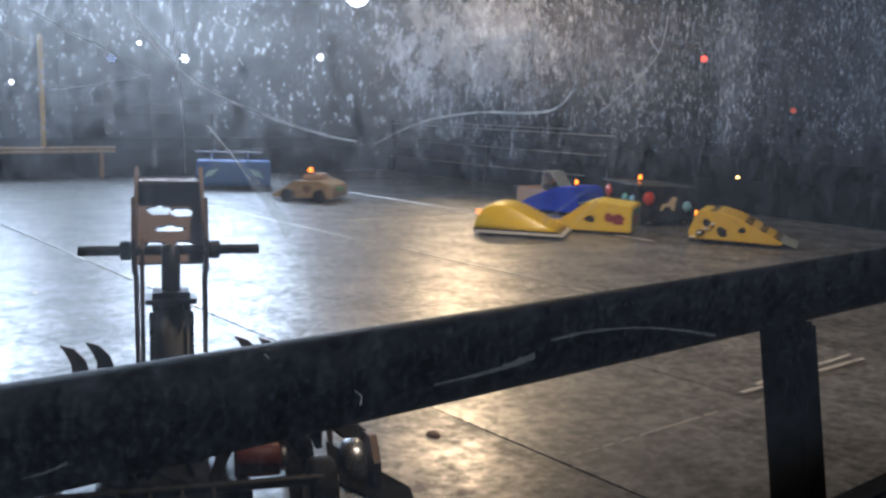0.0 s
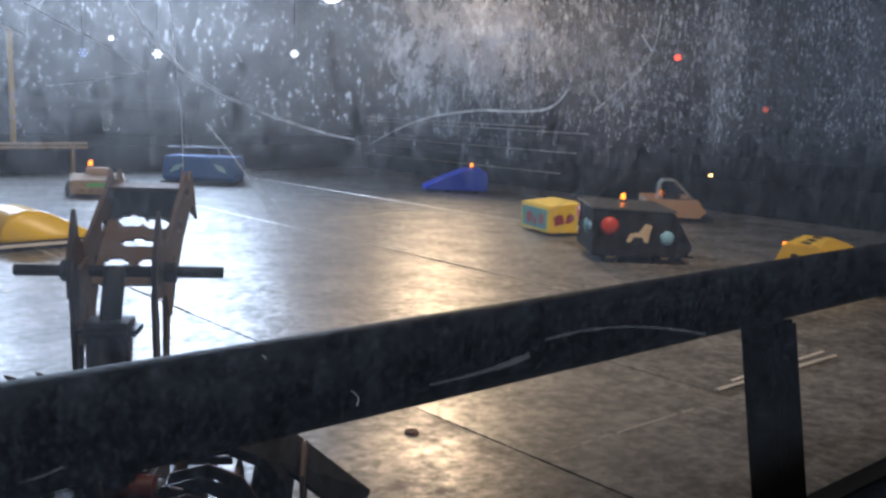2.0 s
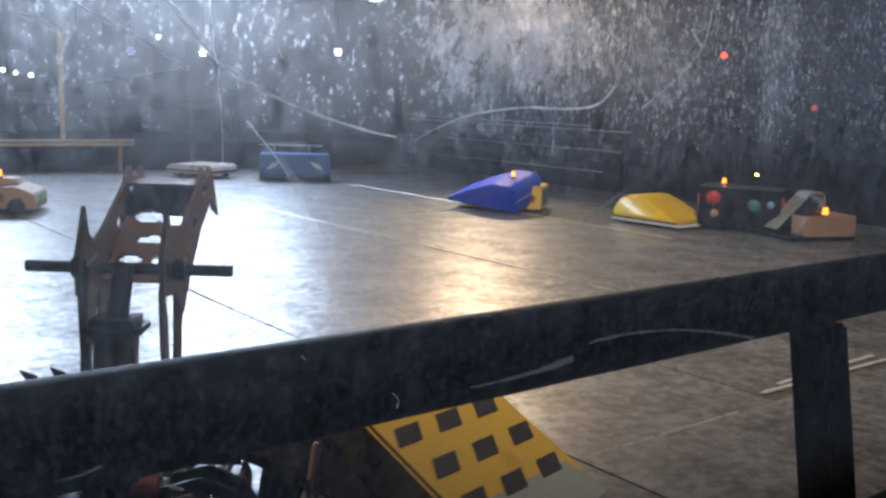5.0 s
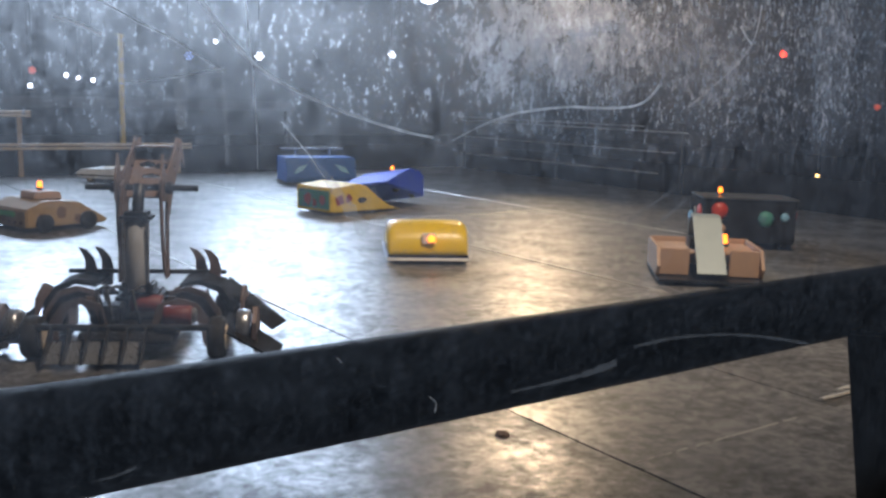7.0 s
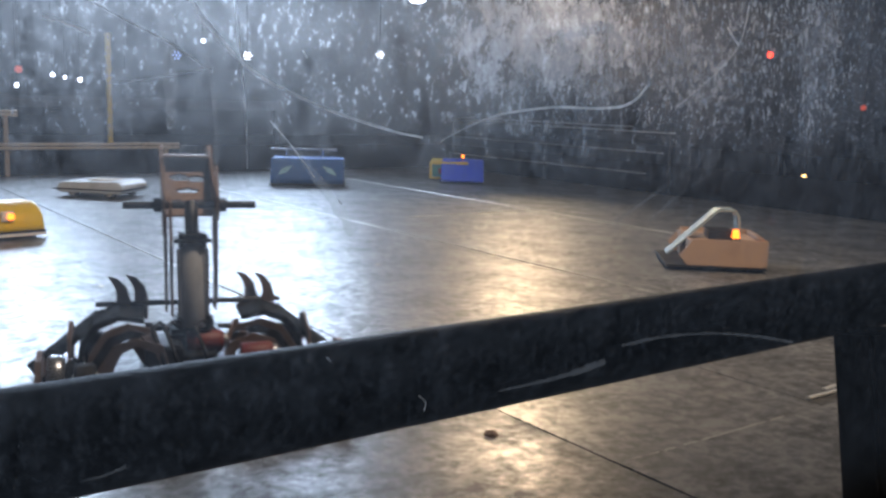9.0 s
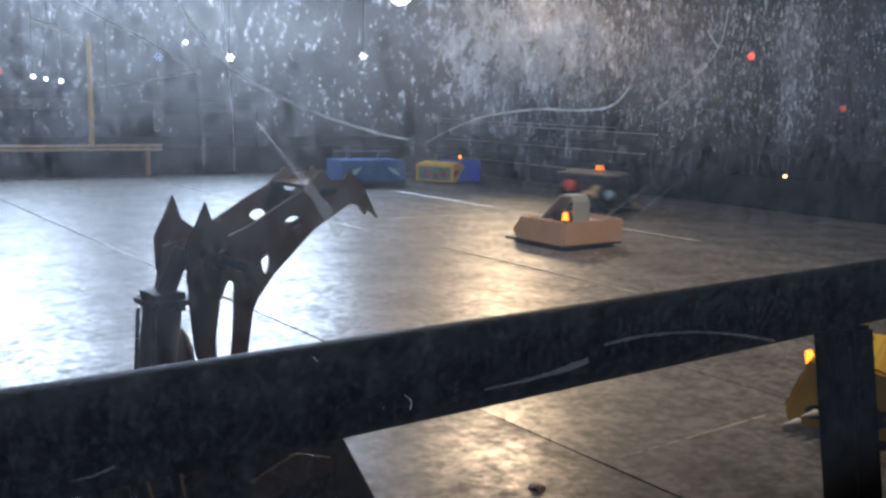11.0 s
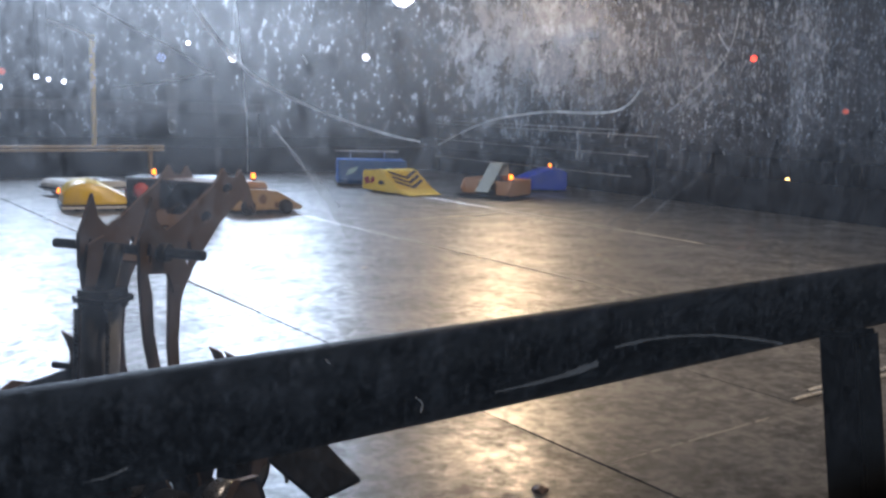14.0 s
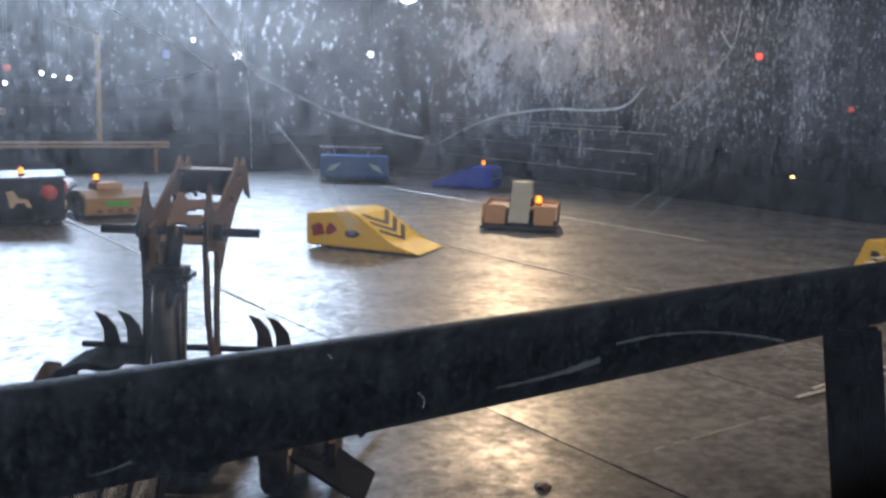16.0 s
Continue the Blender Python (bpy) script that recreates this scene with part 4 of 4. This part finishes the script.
can_lamp((4.78, 18.0, 1.41), 0.05, WHITE_GLOW, "small white lamp in the distance", lenses=1)
can_lamp((3.7, 18.0, 1.28), 0.05, WHITE_GLOW, "small white lamp in the distance", lenses=1)
can_lamp((5.6, 18.0, 1.01), 0.03, WHITE_GLOW, "small white lamp in the distance", lenses=1)
can_lamp((3.74, 18.0, 1.55), 0.08, DIM_RED, "dim red signal lamp", lenses=1)
can_lamp((10.11, 15.0, 3.21), 0.28, WHITE_GLOW, "large white flood lamp", lenses=1)
can_lamp((13.11, 8.6, 0.22), 0.04, WARM_GLOW, "small amber lamp beyond the arena", lenses=1)

# ---- loose bits on the floor ----

def lump(name, label, category, radius, tall, material):
    bm = bmesh.new()
    bmesh.ops.create_icosphere(bm, subdivisions=2, radius=radius)
    for v in bm.verts:
        v.co *= random.uniform(0.65, 1.15)
        v.co.z = max(0.0, v.co.z * tall / radius)
    ob = part(name, bm, material)
    return tagged(ob, label, category)


rubble = lump("rubble", "small crumpled dark scrap lying on the steel floor", "debris", 0.028, 0.02, RUST)
RUBBLE_ROWS = [(0.0, 2.16, 2.64, 0), (9.3, 2.16, 2.64, 0), (9.8, 2.02, 2.14, 80), (16.0, 2.02, 2.14, 80)]
for x, y in ((5.82, 5.56), (3.71, 5.95), (1.22, 6.28), (7.57, 8.1), (4.79, 5.91), (1.7, 6.07)):
    chip = lump("chip", "small pale chip of plastic on the steel floor", "debris", 0.022, 0.006, CREAM)
    chip.location = (x, y, 0.001)
for p, q in (((3.62, 2.26), (4.69, 2.24)), ((3.8, 2.3), (4.7, 2.32))):
    d = Vector(q) - Vector(p)
    strip = part("metal_strip", box(0, d.length, -0.012, 0.012, 0.002, 0.014, bevel=0.004), BRIGHT_METAL, at=pose(p[0], p[1], 0, 0, 0, math.degrees(math.atan2(d.y, d.x))))
    tagged(strip, "thin bright metal strip lying on the steel floor", "strip")



# ---- motion of the things ----
DOME_ROWS = [
    (0.0, 6.43, 6.66, -54), (0.5, 5.17, 7.11, 74), (1.0, 4.41, 7.55, 140), (1.5, 2.85, 7.87, 90),
    (2.0, 2.43, 7.85, 3), (2.5, 2.82, 6.6, -18), (3.0, 4.4, 6.26, -45), (3.5, 6.73, 6.06, -53),
    (4.0, 7.99, 6.33, -62), (4.5, 8.06, 6.4, -67), (5.5, 7.89, 6.47, -111), (6.3, 5.27, 5.77, -152),
    (7.0, 4.15, 6.14, -299), (7.5, 3.93, 7.02, -219), (8.0, 2.91, 7.56, -221), (8.5, 1.9, 8.24, -273),
    (9.0, 1.52, 8.61, -260), (9.5, 0.93, 8.81, -206), (10.0, 0.73, 9.45, -204), (11.5, 1.07, 10.06, -96),
    (12.5, 1.63, 9.39, -20), (13.0, 2.21, 9.64, -3), (13.5, 2.57, 10.0, -4), (14.0, 3.05, 10.36, -11),
    (14.5, 2.9, 10.44, -66), (15.0, 1.78, 10.17, -160), (15.5, 1.1, 9.73, -187), (16.0, 0.71, 9.87, -194),
]
BLUE_ROWS = [
    (0.0, 8.29, 7.84, 103), (0.5, 7.8, 7.5, 144), (1.0, 7.7, 8.64, 158), (1.5, 8.27, 9.6, 139),
    (2.0, 8.93, 10.01, 143), (2.5, 8.85, 9.94, 118), (3.0, 8.42, 9.03, 107), (3.5, 8.0, 8.36, 54),
    (4.0, 7.55, 8.01, 52), (4.5, 7.45, 8.06, 77), (7.0, 5.78, 9.41, 208), (7.5, 7.05, 10.4, 206),
    (8.0, 7.65, 10.25, 218), (8.5, 8.24, 10.86, 233), (9.0, 8.72, 11.59, 233), (9.5, 8.87, 11.86, 233),
    (10.0, 9.02, 12.0, 233), (12.5, 9.29, 11.34, 221), (13.0, 9.63, 11.33, 200), (14.0, 9.48, 10.42, 148),
    (14.5, 9.71, 10.64, 148), (15.0, 9.02, 10.21, 128), (15.5, 9.31, 10.81, 109), (16.0, 8.37, 10.71, 127),
]
CHEVRON_ROWS = [
    (0.0, 7.34, 6.46, 121), (0.5, 6.65, 7.12, 178), (0.75, 6.28, 7.02, 238), (1.0, 5.91, 6.89, 299), (1.5, 6.18, 6.38, -24),
    (2.0, 7.12, 6.24, -19), (2.5, 8.24, 6.26, -23), (3.0, 9.33, 5.6, 11), (3.5, 9.35, 6.04, 103),
    (4.0, 8.78, 7.49, 128), (4.5, 8.17, 7.98, 139), (7.0, 5.04, 9.05, 11), (7.5, 5.96, 9.41, 23),
    (8.0, 7.24, 10.23, 45), (8.5, 8.43, 11.19, 48), (9.0, 8.81, 12.01, 49), (9.5, 8.74, 12.05, 49),
    (10.0, 8.87, 12.21, 54), (12.5, 8.58, 10.72, -9), (13.0, 8.46, 10.6, -19), (13.5, 8.13, 11.2, -56),
    (14.0, 7.24, 10.76, -84), (14.5, 6.87, 10.61, -108), (15.0, 6.04, 9.88, -107), (15.5, 5.07, 8.17, -107),
    (16.0, 4.15, 6.68, -57),
]
SPOTTED_ROWS = [
    (0.0, 7.97, 5.19, -62), (0.15, 8.03, 5.16, -42), (0.3, 8.1, 5.12, 8), (0.5, 8.21, 5.06, 48), (0.65, 8.14, 5.0, 92), (0.8, 8.04, 4.93, 140),
    (1.0, 7.91, 4.84, 187), (1.2, 7.9, 4.68, 240), (1.5, 7.85, 4.36, 258), (2.0, 6.76, 3.28, 286), (2.25, 6.2, 3.06, 226), (2.5, 5.8, 3.02, 167), (3.0, 4.3, 3.45, -231), (3.5, 3.87, 3.49, -198),
    (4.0, 3.09, 3.43, -212), (4.5, 2.01, 2.46, -131), (5.0, 1.83, 2.4, -78), (5.6, 2.31, 2.21, -46),
    (6.5, 4.24, 1.82, -67), (7.5, 4.52, 1.84, -68), (8.0, 4.79, 2.04, -37), (9.0, 4.26, 1.67, -99),
    (9.6, 3.83, 1.87, -144), (10.0, 3.57, 1.95, -151), (10.6, 3.58, 1.81, -73), (12.5, 5.19, 1.7, -62),
    (14.0, 7.49, 2.74, -80), (15.5, 7.38, 3.32, -96), (16.0, 7.01, 3.39, -94),
]
WOODEN_ROWS = [
    (0.0, 8.6, 8.21, -96), (0.5, 8.93, 9.23, -104), (1.0, 8.6, 8.63, -105), (1.5, 8.48, 7.61, -28),
    (2.0, 9.17, 6.48, -45), (2.5, 9.35, 5.57, -54), (3.0, 9.32, 5.0, -67), (3.5, 9.15, 4.9, 18),
    (4.0, 9.36, 5.27, 39), (4.5, 9.15, 5.15, 109), (5.7, 7.66, 5.14, 204), (7.0, 5.5, 4.47, 229),
    (7.25, 5.28, 4.35, 170), (7.5, 5.06, 4.23, 115), (7.75, 4.8, 4.32, 66), (8.0, 4.59, 4.41, 24), (8.5, 5.55, 4.56, -1), (8.75, 5.83, 4.67, 68), (9.0, 6.11, 4.78, 138),
    (9.5, 5.49, 4.85, 249), (10.0, 5.0, 4.69, 138), (11.2, 6.37, 6.68, 86), (12.5, 8.89, 10.12, 69),
    (13.0, 8.85, 9.97, 68), (13.5, 8.07, 10.0, 151), (14.0, 8.19, 9.82, 200), (14.5, 7.76, 9.4, 160),
    (15.0, 7.0, 9.16, 212), (15.5, 6.66, 8.23, 266), (16.0, 6.23, 7.11, 224),
]
DARK_ROWS = [
    (0.0, 8.45, 6.61, -22), (0.5, 8.15, 6.67, -26), (1.0, 7.75, 6.34, -31), (1.5, 6.96, 5.48, -32),
    (2.0, 6.4, 4.93, -40), (2.5, 7.16, 5.07, -47), (3.0, 7.75, 5.04, -47), (3.5, 8.36, 5.52, -47),
    (4.0, 8.97, 5.91, -27), (4.5, 8.86, 5.85, 13), (7.0, 7.2, 5.48, 49), (7.5, 6.98, 5.06, 46),
    (8.0, 7.67, 4.28, -21), (8.5, 8.57, 3.75, -36), (9.5, 9.32, 3.39, -60), (10.2, 9.91, 4.44, -71),
    (11.4, 6.55, 9.0, -46), (12.5, 2.41, 9.34, -22), (13.0, 2.91, 9.85, -16), (13.5, 3.03, 9.93, 8),
    (14.0, 3.42, 9.01, 61), (14.5, 3.4, 9.25, 75), (15.0, 2.6, 8.93, 86), (15.5, 2.34, 9.26, 131),
    (16.0, 1.95, 9.26, 168),
]
TAN_ROWS = [
    (0.0, 6.26, 10.26, 129), (0.5, 5.55, 11.41, 134), (1.0, 5.1, 11.72, 126), (1.5, 4.91, 11.67, 97),
    (2.0, 4.27, 11.3, 69), (2.5, 3.44, 10.05, -29), (3.0, 2.89, 9.94, 14), (3.5, 2.9, 9.76, 73),
    (4.0, 2.87, 9.95, 74), (4.5, 2.38, 10.14, 107), (5.5, 2.29, 9.68, 177), (7.0, 1.96, 9.03, 18),
    (7.5, 1.98, 9.33, 28), (8.0, 1.82, 8.99, 19), (8.5, 1.62, 9.22, 100), (9.0, 1.01, 9.09, 144),
    (10.0, 0.7, 9.09, 126), (11.5, 1.07, 10.04, 24), (12.5, 1.85, 10.61, -10), (13.2, 3.66, 10.19, -20),
    (14.0, 4.54, 9.52, -6), (14.5, 4.4, 9.55, 105), (15.0, 3.59, 9.94, 150), (15.5, 3.35, 10.06, 111),
    (16.0, 2.82, 9.51, 93),
]
WHITE_ROWS = [
    (0.0, 1.98, 13.0, 21), (2.2, 2.69, 12.92, 38), (3.5, 7.21, 12.44, -30), (4.0, 7.72, 12.67, -31),
    (4.5, 6.87, 12.88, 102), (7.0, 3.76, 13.2, 134), (7.5, 3.74, 13.2, 114), (8.0, 4.29, 12.98, 162),
    (8.5, 4.36, 13.07, 162), (9.0, 3.23, 11.36, 134), (9.5, 2.81, 11.21, 146), (10.0, 2.24, 10.83, 158),
    (11.5, 1.4, 10.77, 183), (13.0, 2.07, 11.42, 40), (14.0, 3.33, 11.77, 14), (14.5, 3.51, 11.68, 53),
    (15.0, 2.84, 11.37, 136), (16.0, 2.61, 11.45, 157),
]
CRATE_ROWS = [
    (0.0, 6.09, 12.05, 243), (0.5, 6.11, 12.06, 243), (1.0, 6.15, 12.28, 243), (1.5, 6.24, 12.43, 238),
    (2.0, 6.18, 12.33, 228), (2.5, 5.87, 12.09, 224), (3.0, 5.89, 12.09, 224), (3.5, 6.17, 12.15, 248),
    (4.0, 6.7, 12.23, 251), (4.5, 6.92, 12.2, 240), (7.0, 6.28, 12.1, 258), (7.5, 6.34, 12.0, 262),
    (8.0, 6.32, 11.98, 257), (8.5, 6.23, 11.89, 240), (9.0, 6.21, 11.86, 240), (9.5, 6.23, 11.87, 240),
    (10.0, 6.56, 11.89, 266), (12.5, 7.86, 11.17, 260), (13.0, 7.9, 11.36, 260), (13.5, 7.87, 11.49, 256),
    (14.0, 7.49, 11.87, 243), (14.5, 7.59, 12.14, 238), (15.0, 7.48, 12.19, 236), (15.5, 7.42, 12.16, 235),
    (16.0, 7.26, 12.08, 239),
]
CLAW_ROWS = [
    (0.0, 1.197, 2.803, 67), (0.5, 1.121, 2.679, 64), (1.0, 1.016, 2.527, 60), (1.5, 0.978, 2.489, 57),
    (2.0, 0.969, 2.460, 55), (2.5, 0.931, 2.441, 54), (3.0, 0.950, 2.422, 53), (3.5, 0.931, 2.394, 53),
    (4.0, 0.931, 2.413, 54), (4.5, 0.855, 2.384, 50), (5.6, 1.007, 2.954, 59), (7.0, 1.482, 4.740, 61),
    (7.5, 1.548, 4.845, 61), (8.0, 1.492, 4.693, 73), (8.5, 1.501, 4.759, 78), (9.0, 1.482, 3.914, 72),
    (9.5, 1.492, 3.201, 29), (10.0, 1.273, 2.622, -20), (11.3, 1.092, 2.774, 14), (12.5, 0.941, 2.916, 31),
    (13.0, 0.941, 2.926, 31), (13.5, 0.950, 2.916, 31), (14.0, 0.941, 2.916, 35), (14.5, 0.988, 2.916, 41),
    (15.0, 1.045, 2.973, 47), (15.5, 1.140, 3.078, 51), (16.0, 1.188, 3.154, 53),
]


def ground_rows(rows, tilt=None):
    tilt = tilt or {}
    return [(t, pose(x, y, *tilt.get(t, (0, 0, 0)), h)) for t, x, y, h in rows]


def motions():
    walk(dome_robot, ground_rows(DOME_ROWS))
    walk(blue_robot, ground_rows(BLUE_ROWS, BLUE_TILT))
    walk(chevron_robot, ground_rows(CHEVRON_ROWS))
    walk(spotted_robot, ground_rows(SPOTTED_ROWS))
    walk(wooden_robot, ground_rows(WOODEN_ROWS))
    walk(dark_robot, ground_rows(DARK_ROWS))
    walk(tan_robot, ground_rows(TAN_ROWS))
    walk(white_robot, ground_rows(WHITE_ROWS))
    walk(crate_robot, ground_rows(CRATE_ROWS))
    walk(claw_robot, ground_rows(CLAW_ROWS))
    walk(rubble, [(t, pose(x, y, 0, 0, 0, a)) for t, x, y, a in RUBBLE_ROWS])
    walk(jaw, [(t, pose(0, 0, 0.7655, 0, a, 0)) for t, a in JAW_ROWS])


motions()
